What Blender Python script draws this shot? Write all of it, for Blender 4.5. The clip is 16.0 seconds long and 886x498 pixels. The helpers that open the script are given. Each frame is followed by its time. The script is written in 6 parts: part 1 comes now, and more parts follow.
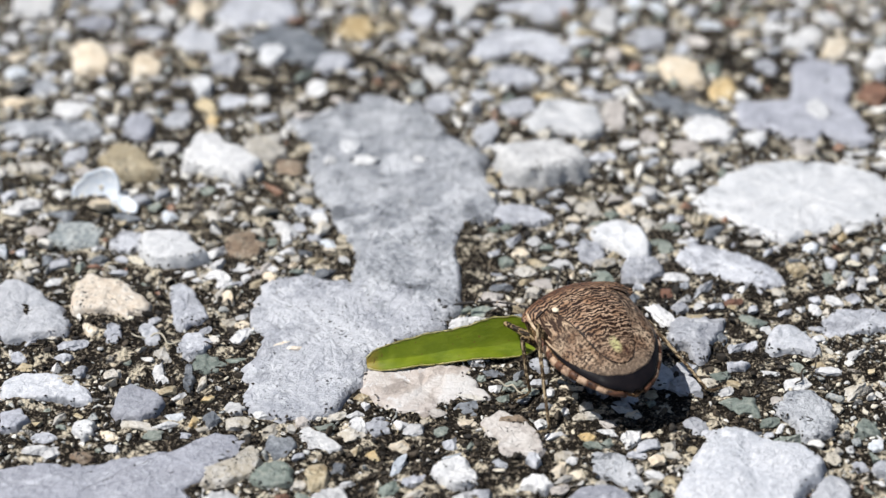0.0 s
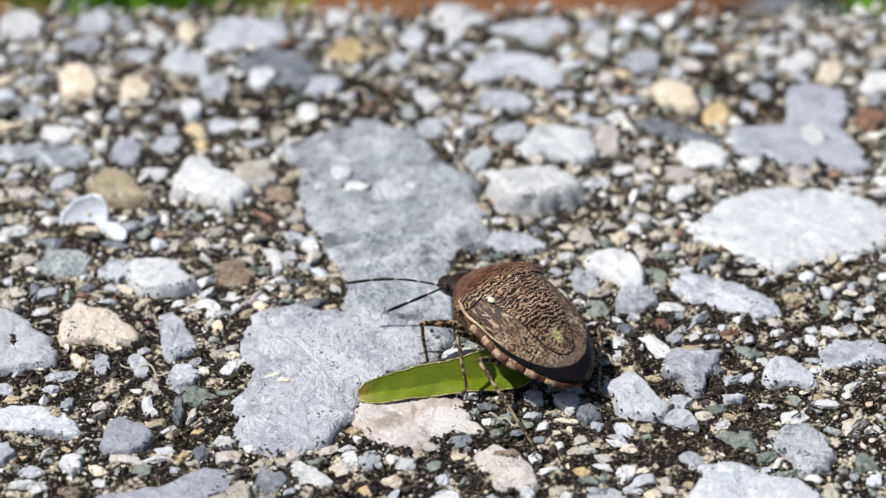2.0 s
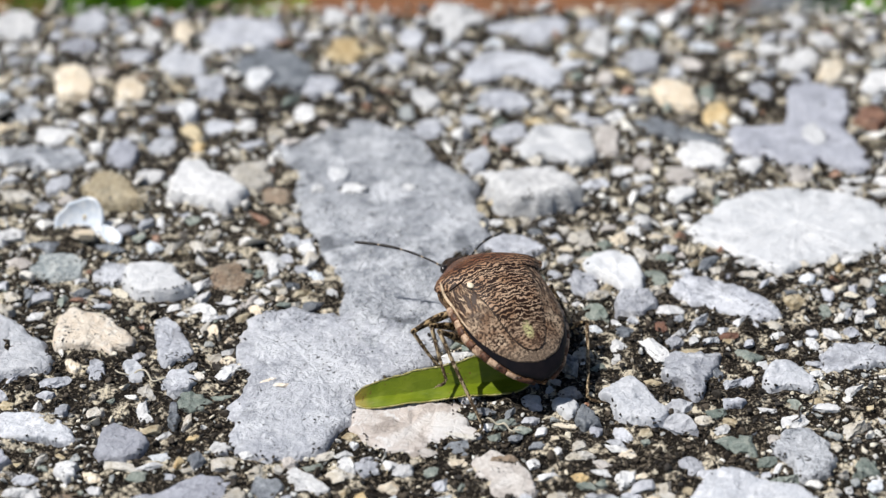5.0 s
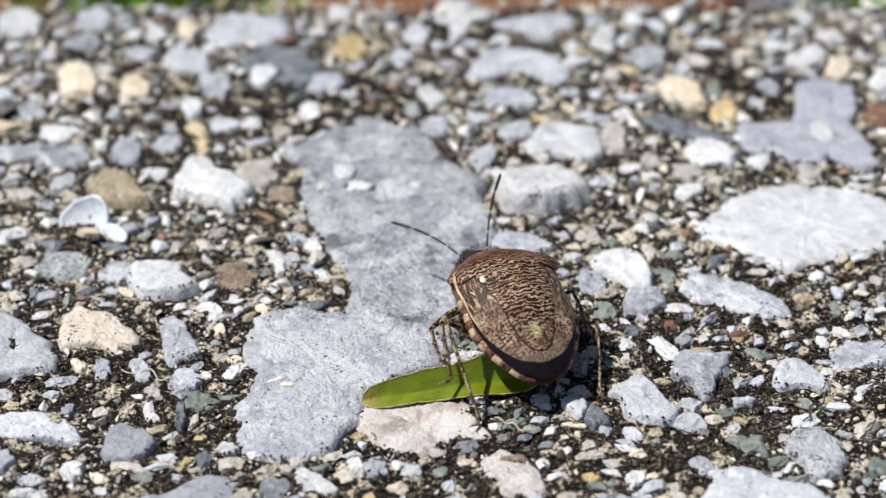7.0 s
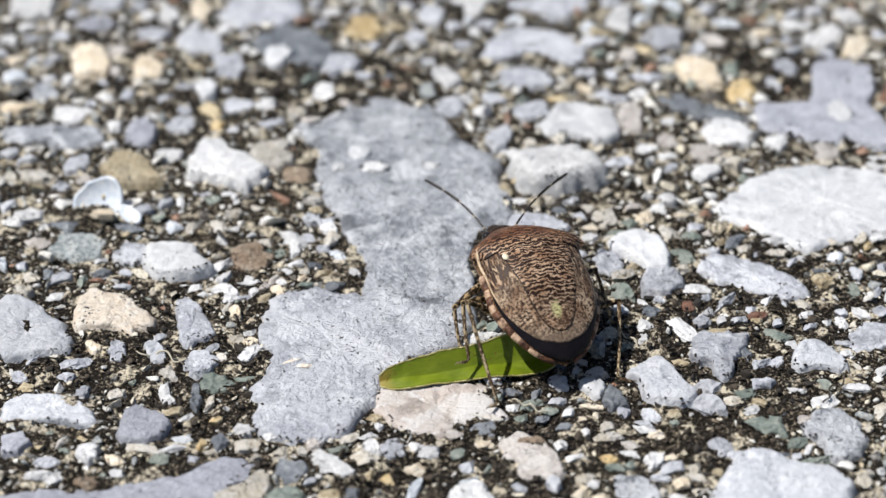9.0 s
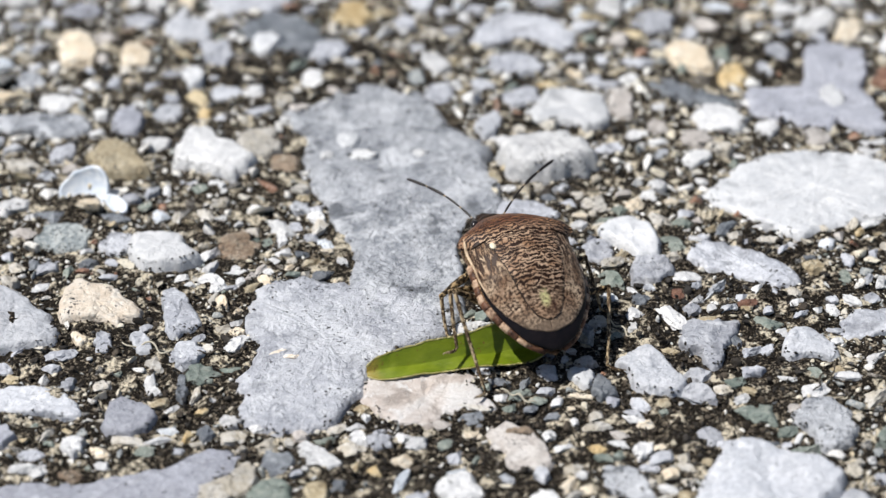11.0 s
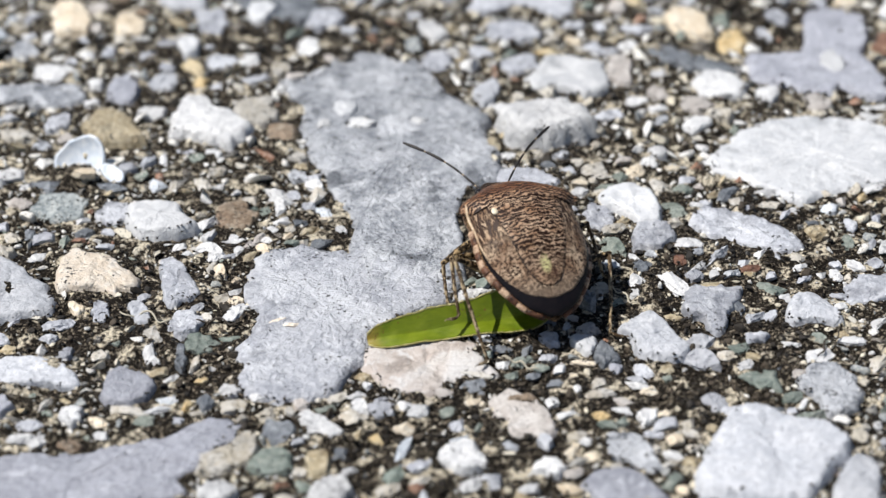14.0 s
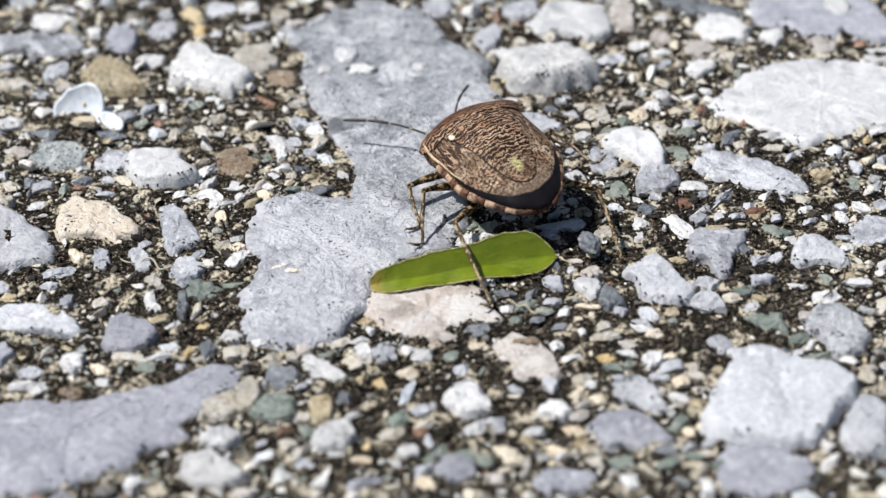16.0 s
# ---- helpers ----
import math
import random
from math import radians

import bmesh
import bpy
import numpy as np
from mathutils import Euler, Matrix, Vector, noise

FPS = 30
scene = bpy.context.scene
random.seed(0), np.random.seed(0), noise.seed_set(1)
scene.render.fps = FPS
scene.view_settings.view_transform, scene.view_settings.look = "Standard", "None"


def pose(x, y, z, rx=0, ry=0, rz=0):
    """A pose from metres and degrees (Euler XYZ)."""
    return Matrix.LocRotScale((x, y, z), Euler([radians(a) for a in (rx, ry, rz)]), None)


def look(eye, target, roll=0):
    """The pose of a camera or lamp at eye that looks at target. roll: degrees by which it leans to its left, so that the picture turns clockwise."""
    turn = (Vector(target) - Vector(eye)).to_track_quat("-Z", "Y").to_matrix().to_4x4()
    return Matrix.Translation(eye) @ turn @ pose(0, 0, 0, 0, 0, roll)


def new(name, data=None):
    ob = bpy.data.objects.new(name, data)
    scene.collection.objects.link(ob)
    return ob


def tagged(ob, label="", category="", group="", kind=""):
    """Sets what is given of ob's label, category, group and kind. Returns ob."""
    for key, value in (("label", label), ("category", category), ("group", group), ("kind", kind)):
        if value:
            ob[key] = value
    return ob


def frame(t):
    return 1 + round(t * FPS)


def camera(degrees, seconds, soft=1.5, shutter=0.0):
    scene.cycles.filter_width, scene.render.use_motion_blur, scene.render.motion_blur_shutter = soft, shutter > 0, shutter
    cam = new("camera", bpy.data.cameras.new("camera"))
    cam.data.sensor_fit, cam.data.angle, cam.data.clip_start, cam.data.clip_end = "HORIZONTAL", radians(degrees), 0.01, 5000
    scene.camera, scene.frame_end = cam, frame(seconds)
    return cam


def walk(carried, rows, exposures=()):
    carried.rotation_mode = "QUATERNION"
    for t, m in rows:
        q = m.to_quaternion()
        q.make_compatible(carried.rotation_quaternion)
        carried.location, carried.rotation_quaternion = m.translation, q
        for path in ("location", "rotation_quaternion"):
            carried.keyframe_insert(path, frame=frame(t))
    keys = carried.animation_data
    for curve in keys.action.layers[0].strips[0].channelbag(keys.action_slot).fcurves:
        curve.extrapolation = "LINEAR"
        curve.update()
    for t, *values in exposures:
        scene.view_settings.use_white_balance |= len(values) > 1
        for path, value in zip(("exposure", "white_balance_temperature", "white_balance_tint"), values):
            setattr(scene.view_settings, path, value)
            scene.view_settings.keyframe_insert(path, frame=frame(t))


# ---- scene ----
# ---- camera and its path ----
cam = camera(23.0, 16.0, soft=1.4)
cam.data.dof.use_dof = True
cam.data.dof.focus_distance = 0.1135
cam.data.dof.aperture_fstop = 45.0
PATH = [
    (0, (0.00055, -0.09437, 0.06533), (-0.00010, 0.00296, 0.00599), -0.20),
    (0.5, (0.00050, -0.09332, 0.06559), (0.00008, 0.00407, 0.00633), -0.05),
    (1, (0.00019, -0.09287, 0.06568), (0.00001, 0.00459, 0.00654), 0.06),
    (1.5, (0.00020, -0.09241, 0.06571), (0.00011, 0.00503, 0.00653), 0.07),
    (2, (0.00021, -0.09248, 0.06576), (0.00026, 0.00499, 0.00664), 0.08),
    (2.5, (0.00029, -0.09179, 0.06567), (0.00027, 0.00560, 0.00642), 0.01),
    (3, (0.00055, -0.09149, 0.06572), (0.00056, 0.00588, 0.00644), -0.02),
    (3.5, (0.00018, -0.09124, 0.06569), (0.00019, 0.00602, 0.00622), -0.04),
    (4, (0.00062, -0.09135, 0.06573), (0.00046, 0.00596, 0.00634), -0.12),
    (6.5, (0.00022, -0.09086, 0.06575), (0.00011, 0.00630, 0.00612), -0.22),
    (7, (0.00000, -0.09065, 0.06550), (-0.00001, 0.00649, 0.00584), -0.17),
    (7.5, (-0.00005, -0.09079, 0.06525), (-0.00028, 0.00627, 0.00545), -0.22),
    (8, (-0.00019, -0.09066, 0.06521), (-0.00050, 0.00628, 0.00523), -0.29),
    (8.5, (-0.00041, -0.09063, 0.06500), (-0.00084, 0.00625, 0.00491), -0.30),
    (9, (-0.00037, -0.09014, 0.06494), (-0.00088, 0.00658, 0.00460), -0.40),
    (11.5, (0.00048, -0.08916, 0.06472), (-0.00004, 0.00697, 0.00345), -0.81),
    (12, (0.00061, -0.08929, 0.06453), (0.00032, 0.00680, 0.00319), -0.85),
    (12.5, (0.00099, -0.08888, 0.06458), (0.00085, 0.00706, 0.00301), -0.94),
    (13, (0.00066, -0.08854, 0.06423), (0.00065, 0.00729, 0.00248), -0.95),
    (13.5, (0.00087, -0.08825, 0.06433), (0.00074, 0.00744, 0.00238), -0.95),
    (14, (-0.00019, -0.08870, 0.06373), (-0.00027, 0.00691, 0.00165), -0.88),
    (14.5, (-0.00103, -0.08765, 0.06294), (-0.00119, 0.00763, 0.00035), -0.89),
    (15, (-0.00151, -0.08689, 0.06239), (-0.00188, 0.00802, -0.00076), -1.00),
    (15.5, (-0.00113, -0.08807, 0.06213), (-0.00159, 0.00663, -0.00133), -1.25),
    (16, (-0.00028, -0.08855, 0.06247), (-0.00047, 0.00601, -0.00121), -1.35),
]
walk(cam, [(t, look(eye, target, roll)) for t, eye, target, roll in PATH])

# ---- world, sun, exposure ----
SUN_TURN, SUN_HEIGHT = radians(-96), radians(60)   # from +y towards +x, above the horizon
world = bpy.data.worlds.new("sky")
scene.world = world
world.use_nodes = True
wn = world.node_tree.nodes
sky = wn.new("ShaderNodeTexSky")
sky.sky_type, sky.sun_disc = "NISHITA", False
sky.sun_elevation, sky.sun_rotation = SUN_HEIGHT, SUN_TURN
world.node_tree.links.new(sky.outputs[0], wn["Background"].inputs[0])
wn["Background"].inputs[1].default_value = 0.056
sun = new("sun", bpy.data.lights.new("sun", "SUN"))
sun.data.energy, sun.data.angle, sun.data.color = 4.2, radians(0.6), (1.0, 0.965, 0.92)
to_sun = Vector((math.sin(SUN_TURN) * math.cos(SUN_HEIGHT), math.cos(SUN_TURN) * math.cos(SUN_HEIGHT), math.sin(SUN_HEIGHT)))
sun.matrix_world = look(to_sun, (0, 0, 0))
scene.view_settings.exposure = 0.315

MM = 0.001
rng = np.random.default_rng(7)


# ---- material helpers ----
class Mat:
    """A node material in the making; its textures work in world metres, or in the object's own space."""

    def __init__(self, name, own_space=False):
        self.m = bpy.data.materials.new(name)
        self.m.use_nodes = True
        self.t = self.m.node_tree
        self.bsdf = self.t.nodes["Principled BSDF"]
        if own_space:
            self.where = self.t.nodes.new("ShaderNodeTexCoord").outputs["Object"]
        else:
            self.where = self.t.nodes.new("ShaderNodeNewGeometry").outputs["Position"]

    def link(self, a, b):
        self.t.links.new(a, b)

    def stretched(self, sx, sy, sz):
        n = self.t.nodes.new("ShaderNodeMapping")
        n.inputs["Scale"].default_value = (sx, sy, sz)
        self.link(self.where, n.inputs["Vector"])
        return n.outputs[0]

    def noise(self, size, detail=3.0, rough=0.6, where=None, distort=0.0):
        """A noise whose marks are about size metres wide."""
        n = self.t.nodes.new("ShaderNodeTexNoise")
        n.inputs["Scale"].default_value = 1.0 / size
        n.inputs["Detail"].default_value, n.inputs["Roughness"].default_value = detail, rough
        n.inputs["Distortion"].default_value = distort
        self.link(where or self.where, n.inputs["Vector"])
        return n.outputs["Fac"]

    def step(self, fac, low, high):
        """0 below low, 1 above high."""
        n = self.t.nodes.new("ShaderNodeMapRange")
        n.inputs["From Min"].default_value, n.inputs["From Max"].default_value = low, high
        self.link(fac, n.inputs["Value"])
        return n.outputs[0]

    def math(self, op, a, b):
        n = self.t.nodes.new("ShaderNodeMath")
        n.operation = op
        for k, v in enumerate((a, b)):
            if isinstance(v, (int, float)):
                n.inputs[k].default_value = v
            else:
                self.link(v, n.inputs[k])
        return n.outputs[0]

    def mix(self, fac, a, b, blend="MIX"):
        n = self.t.nodes.new("ShaderNodeMix")
        n.data_type, n.blend_type = "RGBA", blend
        for k, v in ((0, fac), (6, a), (7, b)):
            if isinstance(v, (int, float)):
                n.inputs[k].default_value = v
            elif isinstance(v, tuple):
                n.inputs[k].default_value = (*v, 1.0)
            else:
                self.link(v, n.inputs[k])
        return n.outputs[2]

    def chance(self):
        return self.t.nodes.new("ShaderNodeObjectInfo").outputs["Random"]

    def island(self):
        return self.t.nodes.new("ShaderNodeNewGeometry").outputs["Random Per Island"]

    def axis(self, n):
        s = self.t.nodes.new("ShaderNodeSeparateXYZ")
        self.link(self.where, s.inputs[0])
        return s.outputs[n]

    def choose(self, fac, colours):
        """One of the colours, by even steps of fac."""
        n = self.t.nodes.new("ShaderNodeValToRGB")
        r = n.color_ramp
        r.interpolation = "CONSTANT"
        for k, c in enumerate(colours):
            e = r.elements[k] if k < 2 else r.elements.new(k / len(colours))
            e.position = k / len(colours)
            e.color = (*c, 1.0)
        self.link(fac, n.inputs[0])
        return n.outputs[0]

    def done(self, colour, rough=0.7, height=None, depth=0.0001, strength=0.6, spec=0.4):
        b = self.bsdf
        if isinstance(colour, tuple):
            b.inputs["Base Color"].default_value = (*colour, 1.0)
        else:
            self.link(colour, b.inputs["Base Color"])
        if isinstance(rough, float):
            b.inputs["Roughness"].default_value = rough
        else:
            self.link(rough, b.inputs["Roughness"])
        b.inputs["Specular IOR Level"].default_value = spec
        if height is not None:
            n = self.t.nodes.new("ShaderNodeBump")
            n.inputs["Strength"].default_value, n.inputs["Distance"].default_value = strength, depth
            self.link(height, n.inputs["Height"])
            self.link(n.outputs[0], b.inputs["Normal"])
        return self.m


def rock(name, base, second, vein, specks=0.5, glint=0.35, cloud=0.35, relief=1.0, sugar=0.8):
    """Broken stone: mottled tones, crystals, pits, fine grain, and patchy black lichen specks."""
    k = Mat(name)
    blotch, grain, fine = k.noise(1.5 * MM, 5, 0.7), k.noise(0.30 * MM, 5, 0.75), k.noise(0.08 * MM, 3, 0.7)
    pits = k.noise(0.55 * MM, 3, 0.65, distort=0.8)
    wide, broad = k.noise(3.2 * MM, 3, 0.6), k.noise(7.0 * MM, 4, 0.6)
    c = k.mix(k.step(k.math("ADD", k.math("MULTIPLY", blotch, 0.6), k.math("MULTIPLY", wide, 0.4)), 0.44, 0.56), base, second)
    c = k.mix(k.step(k.noise(1.0 * MM, 6, 0.8), 0.53, 0.61), c, vein)
    c = k.mix(k.math("MULTIPLY", k.step(grain, 0.52, 0.66), sugar), c, vein)
    c = k.mix(k.math("MULTIPLY", k.step(broad, 0.50, 0.62), 0.75 * cloud), c, vein)
    dark = tuple(v * (0.45 + 0.35 * min(1.0, base[1] * 1.2)) for v in base)
    c = k.mix(k.math("MULTIPLY", k.step(grain, 0.47, 0.33), sugar * 0.94), c, dark)
    c = k.mix(k.math("MULTIPLY", k.step(pits, 0.40, 0.30), 0.6), c, dark)
    # fine white crystals, with their sparkle painted into the colour as pale dots
    c = k.mix(k.math("MULTIPLY", k.step(fine, 0.56, 0.66), 0.28 * relief), c, vein)
    c = k.mix(k.math("MULTIPLY", k.step(fine, 0.42, 0.32), 0.22 * relief), c, dark)
    c = k.mix(k.math("MULTIPLY", k.step(k.noise(2.3 * MM, 5, 0.65, distort=0.5), 0.53, 0.62), cloud), c, vein)
    c = k.mix(k.math("MULTIPLY", k.step(k.noise(1.8 * MM, 4, 0.65, distort=0.4), 0.44, 0.35), cloud), c, dark)
    tone = k.math("ADD", k.math("MULTIPLY", k.chance(), 0.30), 0.80)
    n = k.t.nodes.new("ShaderNodeHueSaturation")
    k.link(tone, n.inputs["Value"])
    k.link(c, n.inputs["Color"])
    lichen = k.math("MULTIPLY", k.step(k.noise(0.20 * MM, 2, 0.5), 0.58, 0.63), k.step(k.noise(1.3 * MM, 3), 0.58 - 0.12 * specks, 0.66 - 0.12 * specks))
    c = k.mix(lichen, n.outputs[0], (0.012, 0.011, 0.009))
    h = k.math("ADD", k.math("ADD", grain, k.math("MULTIPLY", fine, 0.4)), k.math("MULTIPLY", k.step(pits, 0.30, 0.55), 0.9))
    h = k.math("ADD", h, k.math("MULTIPLY", blotch, 2.2))
    return k.done(c, k.math("ADD", k.math("MULTIPLY", fine, 0.6), glint - 0.17), h, 0.00009 * relief, 0.8, 0.5)


ROCKS = {
    "limestone": rock("grey_limestone", (0.28, 0.30, 0.335), (0.44, 0.46, 0.50), (0.70, 0.72, 0.755), 0.2, cloud=1.0, relief=1.9, sugar=0.95),
    "pale": rock("pale_grey_limestone", (0.37, 0.385, 0.43), (0.47, 0.485, 0.53), (0.65, 0.665, 0.70), 0.25, cloud=0.7, relief=1.4, sugar=0.6),
    "bright": rock("bright_bluish_stone", (0.47, 0.49, 0.53), (0.54, 0.555, 0.59), (0.67, 0.68, 0.71), -1.5, cloud=0.2),
    "blue": rock("smooth_blue_grey_stone", (0.29, 0.30, 0.345), (0.36, 0.37, 0.42), (0.47, 0.485, 0.535), -0.5, cloud=0.3),
    "milky": rock("milky_white_stone", (0.50, 0.515, 0.535), (0.57, 0.58, 0.595), (0.69, 0.695, 0.70), -1.5, cloud=0.6, relief=0.5, sugar=0.3),
    "quartz": rock("white_quartz", (0.55, 0.555, 0.565), (0.66, 0.66, 0.66), (0.82, 0.82, 0.81), 0.3),
    "buff": rock("buff_stone", (0.47, 0.42, 0.33), (0.52, 0.50, 0.46), (0.64, 0.62, 0.58), 0.5),
    "sand": rock("cream_sandstone", (0.70, 0.57, 0.40), (0.80, 0.70, 0.54), (0.86, 0.80, 0.68), 0.5),
    "cream": rock("cream_stone", (0.82, 0.70, 0.56), (0.86, 0.77, 0.65), (0.90, 0.84, 0.75), 0.6, cloud=0.2, relief=1.2),
    "speckled": rock("lichened_blue_grey_stone", (0.19, 0.225, 0.235), (0.34, 0.375, 0.38), (0.58, 0.60, 0.58), 1.2),
    "ochre": rock("ochre_stone", (0.54, 0.38, 0.17), (0.64, 0.49, 0.26), (0.70, 0.60, 0.40), 0.3),
    "tan": rock("tan_gritstone", (0.30, 0.23, 0.13), (0.48, 0.40, 0.26), (0.60, 0.54, 0.40), 0.7),
    "brown": rock("brown_stone", (0.19, 0.13, 0.08), (0.30, 0.21, 0.14), (0.42, 0.36, 0.28), 1.1),
    "rust": rock("rusty_stone", (0.17, 0.075, 0.045), (0.26, 0.13, 0.08), (0.36, 0.22, 0.15), 0.3),
    "slate": rock("dark_slate", (0.10, 0.115, 0.135), (0.16, 0.175, 0.20), (0.30, 0.32, 0.34), 0.2),
    "green": rock("green_grey_stone", (0.14, 0.18, 0.155), (0.23, 0.27, 0.24), (0.36, 0.38, 0.33), 0.5),
    "shell": rock("bluish_white_chip", (0.52, 0.57, 0.63), (0.62, 0.66, 0.70), (0.80, 0.82, 0.84), 0.1),
    "rose": rock("pinkish_grey_stone", (0.50, 0.435, 0.39), (0.58, 0.535, 0.50), (0.68, 0.665, 0.65), -0.6, cloud=0.8, relief=0.7, sugar=0.35),
    "blush": rock("pinkish_stone", (0.48, 0.435, 0.40), (0.55, 0.515, 0.48), (0.66, 0.63, 0.60), 0.5),
}
PALETTE = [(0.80, 0.79, 0.76), (0.62, 0.59, 0.52), (0.76, 0.70, 0.56), (0.06, 0.065, 0.07), (0.50, 0.46, 0.38),
           (0.20, 0.24, 0.21), (0.80, 0.78, 0.72), (0.72, 0.70, 0.66), (0.56, 0.46, 0.28), (0.09, 0.075, 0.06),
           (0.70, 0.70, 0.70), (0.03, 0.03, 0.032), (0.34, 0.17, 0.10), (0.30, 0.33, 0.34), (0.84, 0.83, 0.80), (0.66, 0.60, 0.48)]


def grit(name, colours, pale=True, fine=0.07):
    """Loose grains, each of one colour of the palette, mottled and specked."""
    k = Mat(name)
    c = k.choose(k.island(), colours)
    n1, n2 = k.noise(0.16 * MM, 3, 0.7), k.noise(fine * MM, 2, 0.7)
    if pale:
        c = k.mix(k.math("MULTIPLY", k.step(n1, 0.48, 0.66), 0.6), c, (0.72, 0.68, 0.60))
    c = k.mix(k.step(n1, 0.43, 0.35), c, (0.02, 0.018, 0.015))
    return k.done(c, 0.62, k.math("ADD", n1, n2), 0.00012, 0.6)


GRAVEL = grit("mixed_gravel", PALETTE)
CHIPS = grit("pale_chips", [(0.84, 0.82, 0.77), (0.78, 0.71, 0.55), (0.56, 0.57, 0.57), (0.84, 0.83, 0.80), (0.76, 0.70, 0.57), (0.52, 0.47, 0.35), (0.36, 0.38, 0.37)])
CLODS = grit("dark_soil_crumbs", [(0.030, 0.024, 0.018), (0.05, 0.038, 0.026), (0.02, 0.017, 0.014), (0.075, 0.058, 0.04), (0.04, 0.034, 0.028)], False)
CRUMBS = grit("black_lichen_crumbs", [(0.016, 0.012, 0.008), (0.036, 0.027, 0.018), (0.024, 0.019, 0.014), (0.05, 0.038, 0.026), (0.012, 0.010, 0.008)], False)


def cement():
    """Weathered cement between the stones: cream where clean, blackened by lichen in patches."""
    k = Mat("weathered_cement")
    a, b, f = k.noise(1.3 * MM, 4, 0.65), k.noise(0.22 * MM, 4, 0.75), k.noise(0.07 * MM, 2)
    c = k.mix(k.step(b, 0.40, 0.52), (0.09, 0.07, 0.05), (0.78, 0.70, 0.54))
    c = k.mix(k.step(a, 0.40, 0.46), c, k.mix(k.step(b, 0.54, 0.62), (0.012, 0.009, 0.006), (0.36, 0.30, 0.22)))
    return k.done(c, 0.9, k.math("ADD", b, k.math("MULTIPLY", f, 0.5)), 0.0003, 0.9, 0.2)


CEMENT = cement()


# ---- mesh helpers ----
def mesh_of(name, verts, faces, material, smooth=False):
    me = bpy.data.meshes.new(name)
    me.from_pydata([tuple(v) for v in verts], [], [tuple(f) for f in faces])
    me.materials.append(material)
    me.polygons.foreach_set("use_smooth", [smooth] * len(me.polygons))
    me.update()
    return me


def piece(name, me, parent=None, m=None, label=""):
    ob = new(name, me)
    if parent is not None:
        ob.parent = parent
    if m is not None:
        ob.matrix_basis = m
    return tagged(ob, label)


def smooth_line(xs, ys, x):
    """A smooth curve through a few stations (monotone in xs)."""
    xs, ys = np.asarray(xs, float), np.asarray(ys, float)
    slope = np.gradient(ys, xs)
    i = np.clip(np.searchsorted(xs, x) - 1, 0, len(xs) - 2)
    h = xs[i + 1] - xs[i]
    u = np.clip((x - xs[i]) / h, 0, 1)
    return ((2 * u**3 - 3 * u**2 + 1) * ys[i] + (u**3 - 2 * u**2 + u) * h * slope[i]
            + (3 * u**2 - 2 * u**3) * ys[i + 1] + (u**3 - u**2) * h * slope[i + 1])


def grid_faces(nu, nv, wrap=False, start=0):
    f = []
    for i in range(nu - 1):
        for j in range(nv if wrap else nv - 1):
            k = (j + 1) % nv
            f.append((start + i * nv + j, start + i * nv + k, start + (i + 1) * nv + k, start + (i + 1) * nv + j))
    return f


def clipped_grains(count, subdivide, flat, cuts, gen, deep=(0.28, 0.75), tilt=0.28):
    """Shapes of broken grains about 1 across: a ball, stretched and cut by a few planes. count x verts x 3, and the faces."""
    bm = bmesh.new()
    bmesh.ops.create_icosphere(bm, subdivisions=subdivide, radius=1.0)
    base = np.array([v.co[:] for v in bm.verts])
    faces = np.array([[v.index for v in f.verts] for f in bm.faces])
    bm.free()
    p = np.repeat(base[None], count, 0)
    for _ in range(cuts):
        d = gen.normal(size=(count, 3))
        d /= np.linalg.norm(d, axis=1, keepdims=True)
        depth = gen.uniform(*deep, size=(count, 1))
        over = np.maximum((p * d[:, None]).sum(-1) - depth, 0)
        p = p - over[..., None] * d[:, None]
    p *= 1 + 0.07 * gen.normal(size=(count, len(base), 1))
    p *= np.stack([gen.uniform(0.8, 1.25, count), gen.uniform(0.5, 1.0, count), gen.uniform(*flat, count)], -1)[:, None]
    a = gen.uniform(0, 2 * np.pi, count)
    c, s = np.cos(a), np.sin(a)
    turn = np.zeros((count, 3, 3))
    turn[:, 0, 0], turn[:, 0, 1], turn[:, 1, 0], turn[:, 1, 1], turn[:, 2, 2] = c, -s, s, c, 1
    lean = tilt * gen.normal(size=(count, 2))
    tip = np.zeros((count, 3, 3))
    tip[:, 0, 0] = tip[:, 1, 1] = tip[:, 2, 2] = 1
    tip[:, 2, 0], tip[:, 2, 1], tip[:, 0, 2], tip[:, 1, 2] = lean[:, 0], lean[:, 1], -lean[:, 0], -lean[:, 1]
    return np.einsum("nij,nvj->nvi", tip @ turn, p), faces


# ---- the slab and the ground beyond ----
def slab_height(x, y):
    """Relief of the worn cement, in millimetres."""
    return 0.05 + 0.34 * noise.fractal(Vector((x * 0.5, y * 0.5, 3.0)), 0.8, 2.1, 4) + 0.16 * noise.noise(Vector((x * 2.6, y * 2.6, 7.0)))


